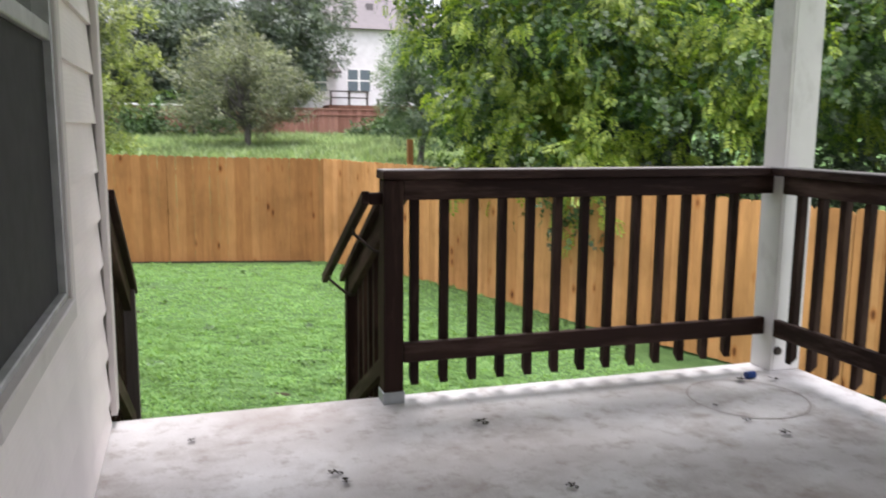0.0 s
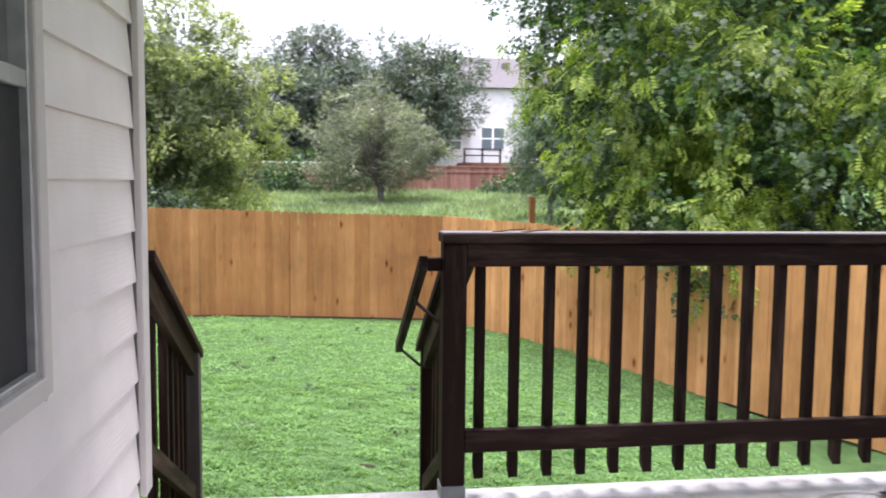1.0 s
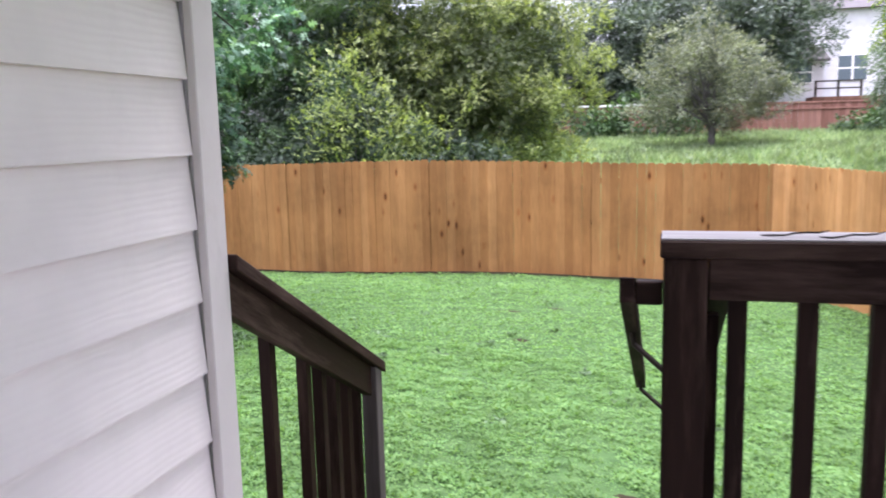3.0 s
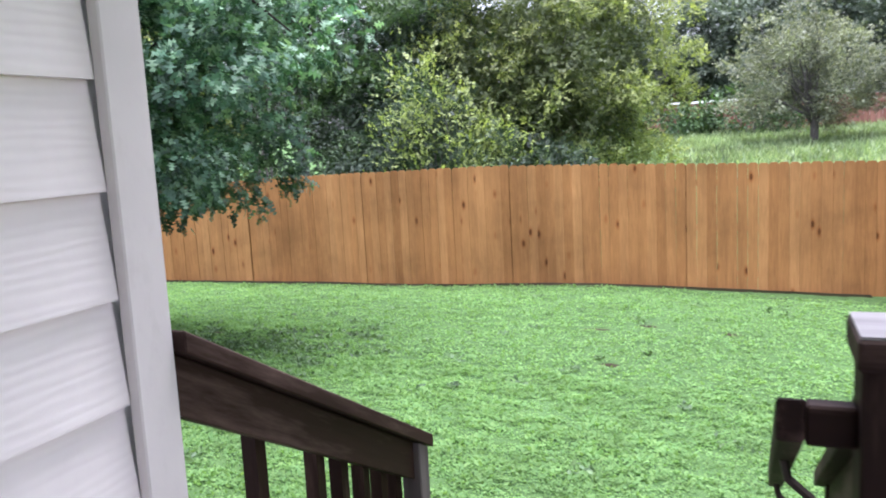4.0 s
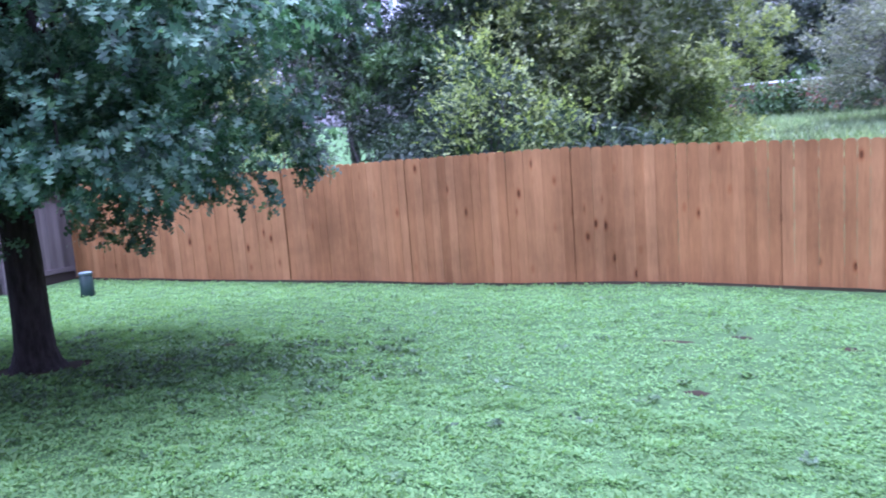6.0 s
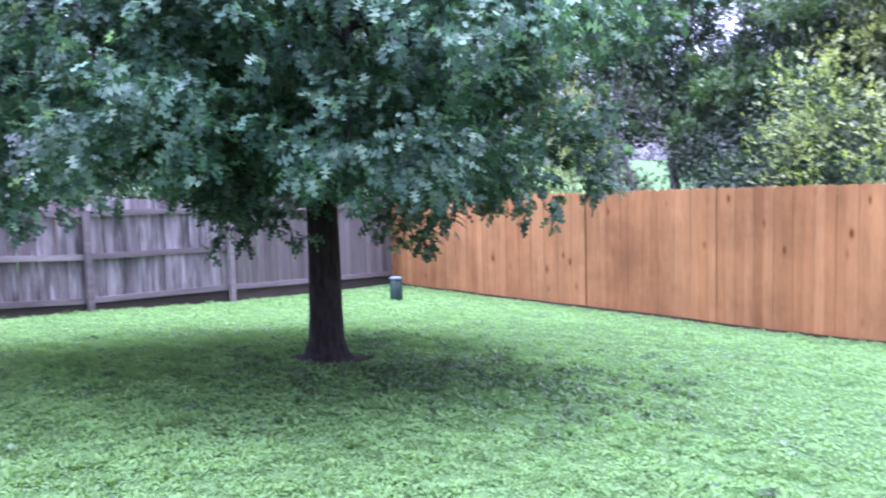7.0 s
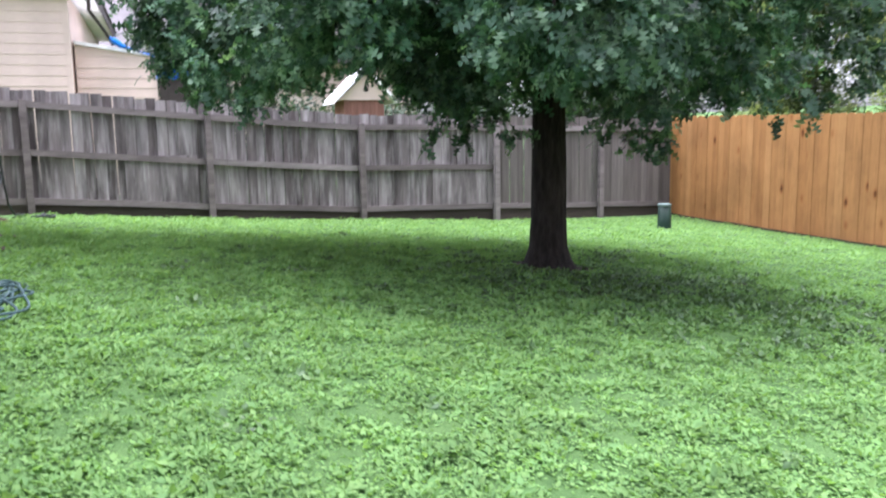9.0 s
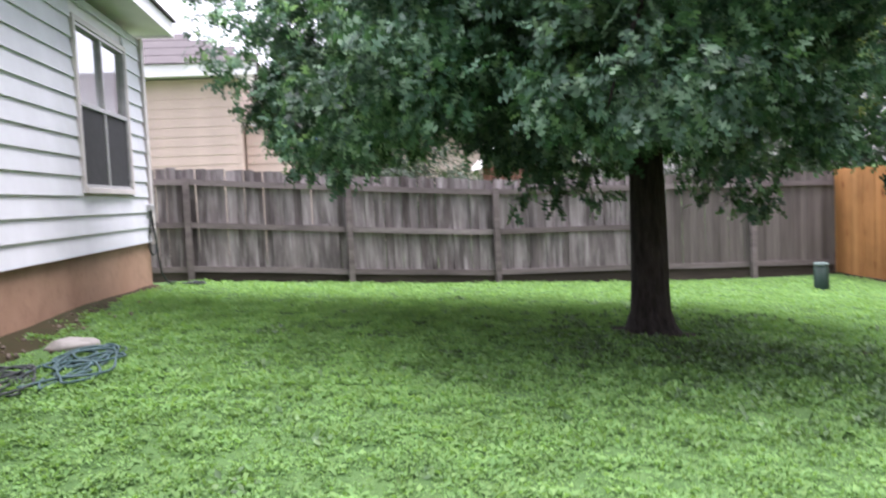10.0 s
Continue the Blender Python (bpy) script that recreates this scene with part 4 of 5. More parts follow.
# the oak on the lawn
TREE = (-6.2, 8.4)
tz = ground_z(*TREE)
oak_blobs = ([b for k, b in enumerate(spread_blobs(2, -6.10, 8.0, 2.6, 3.35, 3.35, 2.15, 150, 0.46, 0.45, 1.0, 0.42)) if b[2] > 1.08 and (b[2] < 2.3 or k % 6) and not (b[1] < 5.66 and b[0] > -6.3)] + spread_blobs(4, -6.2, 7.9, 2.5, 2.3, 2.3, 1.2, 12, 0.65)
    + [(-5.0, 6.1, 1.35, 0.5, 0.5, 0.3), (-6.5, 5.15, 1.95, 0.5, 0.42, 0.32), (-6.7, 5.35, 1.6, 0.45, 0.36, 0.26), (-6.9, 5.0, 2.4, 0.55, 0.5, 0.36), (-6.6, 5.1, 2.85, 0.5, 0.45, 0.34), (-7.0, 4.95, 3.3, 0.6, 0.5, 0.4), (-7.3, 5.05, 2.1, 0.45, 0.4, 0.3), (-7.4, 4.95, 2.7, 0.5, 0.45, 0.3), (-7.6, 5.5, 1.5, 0.6, 0.5, 0.3), (-4.5, 8.6, 1.1, 0.6, 0.6, 0.3), (-4.5, 9.6, 1.0, 0.55, 0.55, 0.3), (-7.2, 7.6, 1.35, 0.6, 0.6, 0.3),
       (-7.6, 8.8, 1.1, 0.8, 0.8, 0.3), (-5.6, 7.6, 1.15, 0.6, 0.6, 0.3), (-5.5, 9.0, 0.72, 0.3, 0.3, 0.25), (-5.8, 7.5, 0.74, 0.32, 0.32, 0.26), (-4.2, 7.4, 1.4, 0.5, 0.5, 0.3), (-5.6, 6.5, 1.55, 0.6, 0.6, 0.4), (-5.8, 5.7, 1.08, 0.5, 0.3, 0.22), (-6.8, 5.8, 1.15, 0.5, 0.32, 0.24), (-6.6, 6.3, 1.45, 0.7, 0.6, 0.4), (-7.2, 6.0, 2.0, 0.8, 0.7, 0.5), (-5.4, 6.1, 2.1, 0.5, 0.5, 0.35), (-4.6, 6.3, 1.9, 0.6, 0.5, 0.35),
       (-3.9, 9.9, 2.75, 0.8, 0.8, 0.4), (-3.6, 9.2, 2.6, 0.6, 0.6, 0.35)])
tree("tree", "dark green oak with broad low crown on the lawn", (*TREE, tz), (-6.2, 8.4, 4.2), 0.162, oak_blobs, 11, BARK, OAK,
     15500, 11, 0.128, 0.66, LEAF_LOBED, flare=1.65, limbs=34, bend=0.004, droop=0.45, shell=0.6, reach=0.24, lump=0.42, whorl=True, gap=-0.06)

# the bright tree beyond the side fence
bright = spread_blobs(5, 9.4, 13.6, 4.8, 5.25, 4.8, 4.8, 150, 0.7, 0.5, 1.0, 0.6) + [(4.9, 11.9, 1.2, 0.8, 0.6, 0.5), (4.9, 11.6, 2.0, 0.8, 0.8, 0.6), (5.6, 10.6, 1.1, 0.8, 0.7, 0.5),
    (4.45, 11.2, 0.75, 0.4, 0.35, 0.4), (5.2, 9.9, 0.5, 0.4, 0.4, 0.45), (6.6, 9.2, 1.3, 1.0, 0.9, 0.7), (7.8, 8.4, 2.2, 1.4, 1.2, 1.0), (9.0, 7.5, 2.6, 1.6, 1.5, 1.2), (6.0, 10.4, 2.4, 1.0, 1.0, 0.8), (5.0, 11.2, 3.2, 1.0, 1.0, 0.8), (4.5, 13.4, 4.9, 0.8, 0.8, 0.6), (4.4, 13.4, 3.9, 0.8, 0.8, 0.6), (4.6, 13.2, 2.9, 0.8, 0.8, 0.6), (4.9, 12.8, 5.6, 0.9, 0.9, 0.7)]
tip_blobs = ([b for b in bright if b[1] < 13.5 and b[0] < 10.5 and b[2] < 4.2] + [(4.9, 11.7, 1.5, 0.9, 0.8, 0.8), (5.4, 10.6, 1.3, 0.9, 0.8, 0.7), (5.1, 11.4, 4.4, 0.8, 0.8, 0.7), (6.2, 10.0, 2.6, 0.9, 0.8, 0.8),
             (5.2, 11.0, 0.75, 0.6, 0.5, 0.4), (6.0, 9.6, 0.9, 0.6, 0.5, 0.5)])
tree("tree", "bright green leafy tree overhanging the side fence", (9.2, 13.8, ground_z(9.2, 13.8)), (9.3, 13.6, 6.2), 0.20, bright, 21, BARK, LIME,
     12500, 9, 0.24, 0.5, LEAF_SPRAY, limbs=16, droop=0.7, shell=0.65, reach=0.5, lump=1.3, gap=-0.2,
     sprays=(tip_blobs, 3900, 5, 0.23, 0.8, LEAF_FROND, TIPS, dict(droop=1.5, shell=0.8, reach=0.5, lump=0.7, gap=0.09)))
tree("tree", "deep green tree behind the side fence", (14.5, 12.5, ground_z(14, 12)), (14.5, 12.5, 6.5), 0.22, spread_blobs(6, 14.5, 12.0, 4.5, 4.5, 4.5, 4.8, 30, 1.5), 22, BARK, DEEP,
     5200, 9, 0.24, 0.5, LEAF_SIMPLE, limbs=10, droop=0.6, lump=1.1)
tree("tree", "deep green tree standing far behind the side fence", (12.5, 21.0, ground_z(13.5, 21)), (12.5, 21, 6.5), 0.25, spread_blobs(7, 12.5, 21.0, 4.6, 5.2, 4.0, 5.2, 34, 1.5), 23, BARK, DEEP,
     6200, 9, 0.28, 0.5, LEAF_SIMPLE, limbs=10, droop=0.6, lump=1.2)

for k, (x, y) in enumerate(((6.7, 9.9), (7.9, 8.4), (9.2, 6.6), (10.6, 4.6))):
    zb = ground_z(x, y)
    shrub("deep green bush behind the side fence", (x, y, zb), spread_blobs(90 + k, x, y, (zb + 1.7) / 2, 0.75, 0.9, (1.7 - zb) / 2, 18, 0.4), 90 + k, DEEP, 1100, 9, 0.15, 0.5, LEAF_SPRAY, reach=0.35)

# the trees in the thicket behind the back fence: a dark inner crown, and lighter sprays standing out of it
# two leaf colours put shade into the crown and light into its sprays
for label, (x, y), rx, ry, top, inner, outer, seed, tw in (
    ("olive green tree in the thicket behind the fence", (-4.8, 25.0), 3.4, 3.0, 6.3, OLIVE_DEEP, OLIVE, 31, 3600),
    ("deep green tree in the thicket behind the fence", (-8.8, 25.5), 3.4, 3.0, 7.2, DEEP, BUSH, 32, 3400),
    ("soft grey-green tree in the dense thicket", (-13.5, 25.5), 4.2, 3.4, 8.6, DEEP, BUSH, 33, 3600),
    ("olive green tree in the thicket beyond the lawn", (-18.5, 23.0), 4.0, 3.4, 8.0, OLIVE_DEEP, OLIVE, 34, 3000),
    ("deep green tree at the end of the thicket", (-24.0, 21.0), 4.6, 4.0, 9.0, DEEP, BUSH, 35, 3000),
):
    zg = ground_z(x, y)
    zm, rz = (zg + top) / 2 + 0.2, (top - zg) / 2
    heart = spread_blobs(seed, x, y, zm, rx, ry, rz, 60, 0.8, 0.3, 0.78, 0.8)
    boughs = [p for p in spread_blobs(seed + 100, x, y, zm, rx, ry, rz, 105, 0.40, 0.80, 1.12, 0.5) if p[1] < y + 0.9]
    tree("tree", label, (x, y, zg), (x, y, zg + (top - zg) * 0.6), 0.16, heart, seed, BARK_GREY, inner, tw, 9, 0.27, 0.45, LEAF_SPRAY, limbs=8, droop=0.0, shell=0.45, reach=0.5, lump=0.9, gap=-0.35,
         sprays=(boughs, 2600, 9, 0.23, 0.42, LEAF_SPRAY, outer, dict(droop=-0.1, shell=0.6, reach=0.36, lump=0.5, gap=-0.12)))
# dark leaves inside, light shoots outside: shade and light put into colour
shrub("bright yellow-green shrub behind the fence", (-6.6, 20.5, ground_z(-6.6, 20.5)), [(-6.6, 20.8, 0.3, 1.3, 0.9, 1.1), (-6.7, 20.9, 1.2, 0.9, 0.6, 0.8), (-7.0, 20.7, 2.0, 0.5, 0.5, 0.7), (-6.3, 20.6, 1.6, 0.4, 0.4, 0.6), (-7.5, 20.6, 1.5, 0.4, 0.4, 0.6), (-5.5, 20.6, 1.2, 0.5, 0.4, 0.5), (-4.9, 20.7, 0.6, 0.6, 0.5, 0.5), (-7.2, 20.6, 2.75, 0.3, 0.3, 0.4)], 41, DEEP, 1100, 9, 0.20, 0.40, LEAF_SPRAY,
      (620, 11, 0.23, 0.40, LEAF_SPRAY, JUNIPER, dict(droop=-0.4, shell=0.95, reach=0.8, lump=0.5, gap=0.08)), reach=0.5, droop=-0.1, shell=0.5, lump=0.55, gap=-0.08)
# added bushes whose dark leaves stand for shade deep in the thicket
for k, (x, y, top) in enumerate(((-9.6, 21.6, 1.4), (-8.4, 22.2, 2.2), (-4.0, 22.0, 1.2), (-10.8, 22.6, 2.4))):
    zb = ground_z(x, y)
    shrub("dark green bush added for the shaded depth of the thicket", (x, y, zb), spread_blobs(120 + k, x, y, (zb + top) / 2, 1.1, 0.8, (top - zb) / 2, 18, 0.42), 120 + k, DEEP, 650, 9, 0.2, 0.5, LEAF_SPRAY, reach=0.4)
shrub("olive shrub at the edge of the meadow", (-2.9, 26.0, ground_z(-2.9, 26)), [(-2.5, 26, 0.2, 0.8, 0.8, 0.8), (-3.2, 25.6, 0.7, 0.8, 0.8, 0.9)], 42, JUNIPER, 420, 10, 0.17, 0.45, reach=0.5)
shrub("yellow-green shrub behind the fence corner", (-13.2, 20.8, ground_z(-13.2, 20.8)), [(-13.2, 20.8, 0.6, 0.6, 0.6, 1.4), (-13.4, 20.8, 2.1, 0.55, 0.5, 0.9)], 43, JUNIPER, 700, 9, 0.16, 0.4, LEAF_SPRAY, reach=0.5, droop=-0.2)
shrub("grey half-bare brush in the thicket", (-12.0, 21.4, ground_z(-12.0, 21.4)), [(-12.0, 21.4, 1.5, 0.7, 0.6, 1.0), (-12.3, 21.4, 2.4, 0.6, 0.5, 0.6)], 44, DRY, 420, 7, 0.12, 0.3, LEAF_SPRAY, reach=0.6, droop=-0.3, gap=-0.05)
for k, (x, y, w, top) in enumerate(((-20.6, 7.6, 1.5, 2.2), (-20.8, 10.6, 1.7, 1.9), (-20.4, 13.4, 1.8, 2.6), (-20.0, 16.4, 1.9, 3.0), (-26.0, 6.2, 1.6, 5.2))):
    zb = ground_z(x, y)
    shrub("dark green bush behind the old grey fence", (x, y, zb), spread_blobs(80 + k, x, y, (zb + top) / 2, 1.1, w, (top - zb) / 2, 22, 0.5), 80 + k, DEEP, 1300, 9, 0.2, 0.5, LEAF_SPRAY, reach=0.4)

tree("tree", "soft blue-green tree at the edge of the meadow", (8.9, 31.0, ground_z(8.9, 31)), (8.9, 31, 3.4), 0.12, spread_blobs(14, 8.9, 31.0, 2.5, 1.4, 1.4, 2.3, 40, 0.5, 0.4, 1.0, 0.8), 54, BARK_GREY, SOFT,
     2200, 9, 0.22, 0.45, LEAF_SPRAY, limbs=8, droop=0.3, shell=0.5, reach=0.5, lump=0.8)

# the small grey tree in the meadow, the live oak and bushes beyond
sz = ground_z(2.68, 38.5)
tree("tree", "small grey-green tree alone in the meadow", (2.68, 38.5, sz), (2.7, 38.5, sz + 2.2), 0.16,
     spread_blobs(9, 2.75, 38.5, 3.25, 3.45, 2.6, 2.5, 70, 0.36, 0.45, 1.0, 0.6) + spread_blobs(19, 2.4, 38.3, 2.2, 3.1, 2.2, 1.5, 36, 0.34, 0.5, 1.0, 0.5) + [(5.6, 38.4, 2.6, 0.6, 0.6, 0.4), (5.1, 38.4, 2.1, 0.6, 0.6, 0.35)], 51, BARK_GREY, SAGE,
     5600, 9, 0.20, 0.5, LEAF_SPRAY, limbs=34, droop=-0.1, shell=0.5, reach=0.45, lump=0.55, gap=0.0)
lz = ground_z(2.0, 54)
tree("tree", "large dark live oak beside a far house", (2.0, 54.0, lz), (2.2, 54, lz + 4.5), 0.45, spread_blobs(10, 0.0, 54.0, 7.0, 5.6, 4.5, 3.8, 34, 1.5, 0.4, 0.9) + spread_blobs(12, 5.9, 54.0, 7.2, 3.7, 4.0, 3.6, 24, 1.3, 0.4, 0.9), 52, BARK_GREY, LIVE,
     10500, 9, 0.36, 0.55, LEAF_SPRAY, limbs=20, droop=0.0, shell=0.55, reach=0.7, lump=1.2, gap=-0.2)
tree("tree", "dark tree far behind the meadow", (-9.5, 52.0, ground_z(-9.5, 52)), (-9.5, 52, 6), 0.35, spread_blobs(13, -9.5, 52.0, 5.5, 5.5, 4.5, 4.6, 16, 2.2), 53, BARK_GREY, LIVE,
     5200, 9, 0.38, 0.5, LEAF_SPRAY, limbs=8, droop=0.0, reach=0.8, lump=1.6)
for i, (x, y, w, h) in enumerate(((-3.5, 45.5, 2.0, 1.6), (0.3, 45.0, 2.2, 2.2), (13.5, 45.0, 2.6, 1.6), (17.0, 44.0, 3.0, 2.2), (10.8, 45.8, 1.6, 0.9), (-7.5, 44.5, 2.6, 1.8))):
    zb = ground_z(x, y)
    shrub("dark green bush along the far fence", (x, y, zb), [(x, y, zb + h * 0.5, w, 1.2, h * 0.6), (x + w * 0.4, y, zb + h * 0.75, w * 0.5, 0.9, h * 0.45)], 60 + i, BUSH, 620, 9, 0.24, 0.5, reach=0.5)


# ---- grass ----
# worn places in the lawn: where, and how far they reach
BARE = [(-1.0, 11.2, 0.27, 0.12), (-0.46, 11.62, 0.22, 0.10), (0.46, 11.42, 0.18, 0.09), (-0.57, 9.55, 0.15, 0.11), (1.0, 14.25, 0.22, 0.10), (-1.65, 14.45, 0.22, 0.08),
        (-5.1, 9.0, 0.25, 0.15), (-5.15, 9.75, 0.22, 0.13), (-4.8, 8.1, 0.26, 0.14), (0.69, 5.93, 0.13, 0.07), (2.52, 13.8, 0.18, 0.09), (-4.9, 8.5, 0.14, 0.10)]


def tuft(x, y):
    """How thick and high the turf stands, about 0 to 1: low cushions a hand or two across, with gaps between them."""
    v = 0.5 + 0.75 * noise.noise((x * 3.1, y * 4.4, 2.0)) + 0.7 * noise.noise((x * 8.5, y * 11.0, 5.0)) + 0.35 * noise.noise((x * 0.9, y * 0.9, 8.0))
    bare = 0.55 * (1 - smoothstep(3.45, 4.1, y + 0.35 * noise.noise((x * 2.0, y * 2.0, 6.0)))) * smoothstep(-8.5, -6.0, x)
    for px, py, rx, ry in BARE:
        if abs(x - px) < 1.4 * rx and abs(y - py) < 1.4 * ry:
            bare = max(bare, 1.5 * (1 - smoothstep(0.55, 1.25, math.hypot((x - px) / rx, (y - py) / ry) + 0.4 * noise.noise((x * 9.0, y * 9.0, 1.0)))))
    return min(max(v - 0.85 * bare, -0.2), 1.0)


def grass(name, label, boxes, lawn, seed, mat, lo, hi, wide, lean=0.6, upright=0.75):
    """Blades in rectangles (x0, x1, y0, y1, count, scale), thinner and lower in the gaps of the turf."""
    rng = np.random.default_rng(seed)
    p = np.concatenate([np.stack([rng.uniform(x0, x1, n), rng.uniform(y0, y1, n)], 1) for x0, x1, y0, y1, n, k in boxes])
    scale = np.concatenate([np.full(n, k) for x0, x1, y0, y1, n, k in boxes])
    if lawn:
        inside = np.array([not blocked(x, y) for x, y in p])
        p, scale = p[inside], scale[inside]
    thick = np.array([tuft(x, y) for x, y in p]) if lawn else np.full(len(p), 0.6)
    ok = rng.random(len(p)) < 0.36 + 1.1 * thick
    p, scale, thick = p[ok], scale[ok], thick[ok]
    z = np.array([ground_z(x, y) for x, y in p])
    c = np.stack([p[:, 0], p[:, 1], z - 0.004 + (0.034 * thick * rng.uniform(0.3, 1.0, len(p)) if lawn else 0.0)], 1)
    ax = rng.normal(size=c.shape) * np.array([lean, lean, 0.15]) + np.array([0, 0, upright])
    ax[:, 2] = np.abs(ax[:, 2])
    no = rng.normal(size=c.shape) * 0.3 + np.array([0, 0, 1.0])
    s = rng.uniform(lo, hi, len(c)) * (0.7 + 0.6 * thick) * scale
    me = scatter_mesh(name, c, ax, no, s, wide * scale * rng.uniform(0.7, 1.3, len(c)), LEAF_SIMPLE, mat)
    return tagged(new(name, me), label, "grass", "", "stuff")


def blocked(x, y):
    """Where no lawn grows: under the house, the stairs and round the tree's foot."""
    if y < 3.36 and -9.6 < x < SLAB_X + 0.05:
        return True
    if -0.2 < x < 0.95 and y < 4.45:
        return True
    if y > 14.5 or x < -12.9 and y > 14:
        return True
    return (x - TREE[0] - 0.1) ** 2 + (y - TREE[1]) ** 2 < 0.42 ** 2


grass("grass", "short mown lawn of broad-leaved green turf", [(-3.5, 3.0, 3.9, 9.0, 205000, 0.74), (-8.5, -3.5, 3.4, 10.5, 130000, 0.95), (-12.6, 5.0, 3.4, 14.4, 190000, 1.25)], True, 71, BLADE, 0.02, 0.042, 0.018, 0.9, 0.42)
grass("meadow_grass", "tall pale green meadow grass beyond the fence", [(-14, 22, 28, 47.5, 26000, 1.0), (-4, 16, 33, 47, 16000, 1.0)], False, 72, MEADOW, 0.25, 0.6, 0.05, 0.5)


def weeds():
    """Darker broad-leaved clumps, thick near the tree and strewn over the lawn."""
    rng = np.random.default_rng(77)
    spots = np.concatenate([rng.normal(size=(230, 2)) * np.array([1.2, 0.6]) + np.array([-4.8, 9.2]), rng.normal(size=(170, 2)) * np.array([0.9, 0.6]) + np.array([-5.4, 8.2]),
                            np.stack([rng.uniform(-9, 3.5, 90), rng.uniform(4.8, 13.5, 90)], 1)])
    spots = np.array([q for q in spots if not blocked(*q) and q[1] > 4.6])
    k = 26
    spread = rng.uniform(0.02, 0.075, len(spots))
    c2 = np.repeat(spots, k, axis=0) + rng.normal(size=(len(spots) * k, 2)) * np.repeat(spread, k)[:, None]
    z = np.array([ground_z(x, y) for x, y in c2])
    c = np.stack([c2[:, 0], c2[:, 1], z + rng.uniform(0.0, 0.03, len(c2))], 1)
    ax = rng.normal(size=c.shape) * np.array([1, 1, 0.2]) + np.array([0, 0, 0.5])
    no = rng.normal(size=c.shape) * 0.5 + np.array([0, 0, 1.0])
    s = rng.uniform(0.025, 0.06, len(c))
    me = scatter_mesh("weeds", c, ax, no, s, s * 0.55, LEAF_SIMPLE, WEED)
    return tagged(new("weeds", me), "dark green low weeds in clumps on the lawn", "weeds", "", "stuff")


WEED = leaf_material("weed_leaves", ((0.0, (0.052, 0.100, 0.038)), (0.6, (0.090, 0.162, 0.060)), (1.0, (0.14, 0.225, 0.085))), 0.5, 0.3)
weeds()


# ---- far house, far fence, neighbours ----
def far_fence():
    f = thing("far_fence", "reddish stained board fence beyond the meadow", "fence", (3.0, 48.5, ground_z(3, 48.5)))
    inv = Matrix.Translation(-f.location)
    rng = random.Random(5)
    meshes = [picket_mesh("board", 0.285, 1.75, 0.02, FAR_RED, False), picket_mesh("board", 0.28, 1.72, 0.02, FAR_RED, False)]
    for i in range(110):
        x = -12 + i * 0.29
        place_part("board", rng.choice(meshes), f, inv @ Matrix.Translation((x, 48.5, ground_z(x, 48.5) - 0.05 + rng.uniform(-0.015, 0.015))))
    for z in (1.35, 1.68):
        bm = boxed(-12, 20, 48.42, 48.47, 0, 0.09)
        for v in bm.verts:
            v.co.z += ground_z(v.co.x, 48.5) + z - 0.06
        bm.transform(inv)
        part("rail", bm, FAR_RED, f)
    bm = boxed(-4.3, -0.1, 48.36, 48.56, 0, 0.11)
    for v in bm.verts:
        v.co.z += ground_z(v.co.x, 48.5) + 1.72
    bm.transform(inv)
    part("cap_board", bm, WHITE, f, "pale cap board on the fence")
    return f


far_fence()


def small_window(parent, x, y, z, w, h, n=2):
    f = part("window", boxed(x - w / 2, x + w / 2, y - 0.06, y, z, z + h, 0.01), WHITE, parent, "white framed window")
    step = w / n
    for k in range(n):
        for r in range(2):
            bm = boxed(x - w / 2 + k * step + 0.07, x - w / 2 + (k + 1) * step - 0.07, y - 0.075, y - 0.062, z + 0.07 + r * h / 2, z + (r + 1) * h / 2 - 0.05)
            part("pane", bm, DARK_GLASS, f)
    return f


DARK_GLASS = plain("dark_glass", (0.10, 0.13, 0.15), 0.15)
PALE_WALL = painted("pale_far_wall", (0.62, 0.61, 0.63), 0.7)


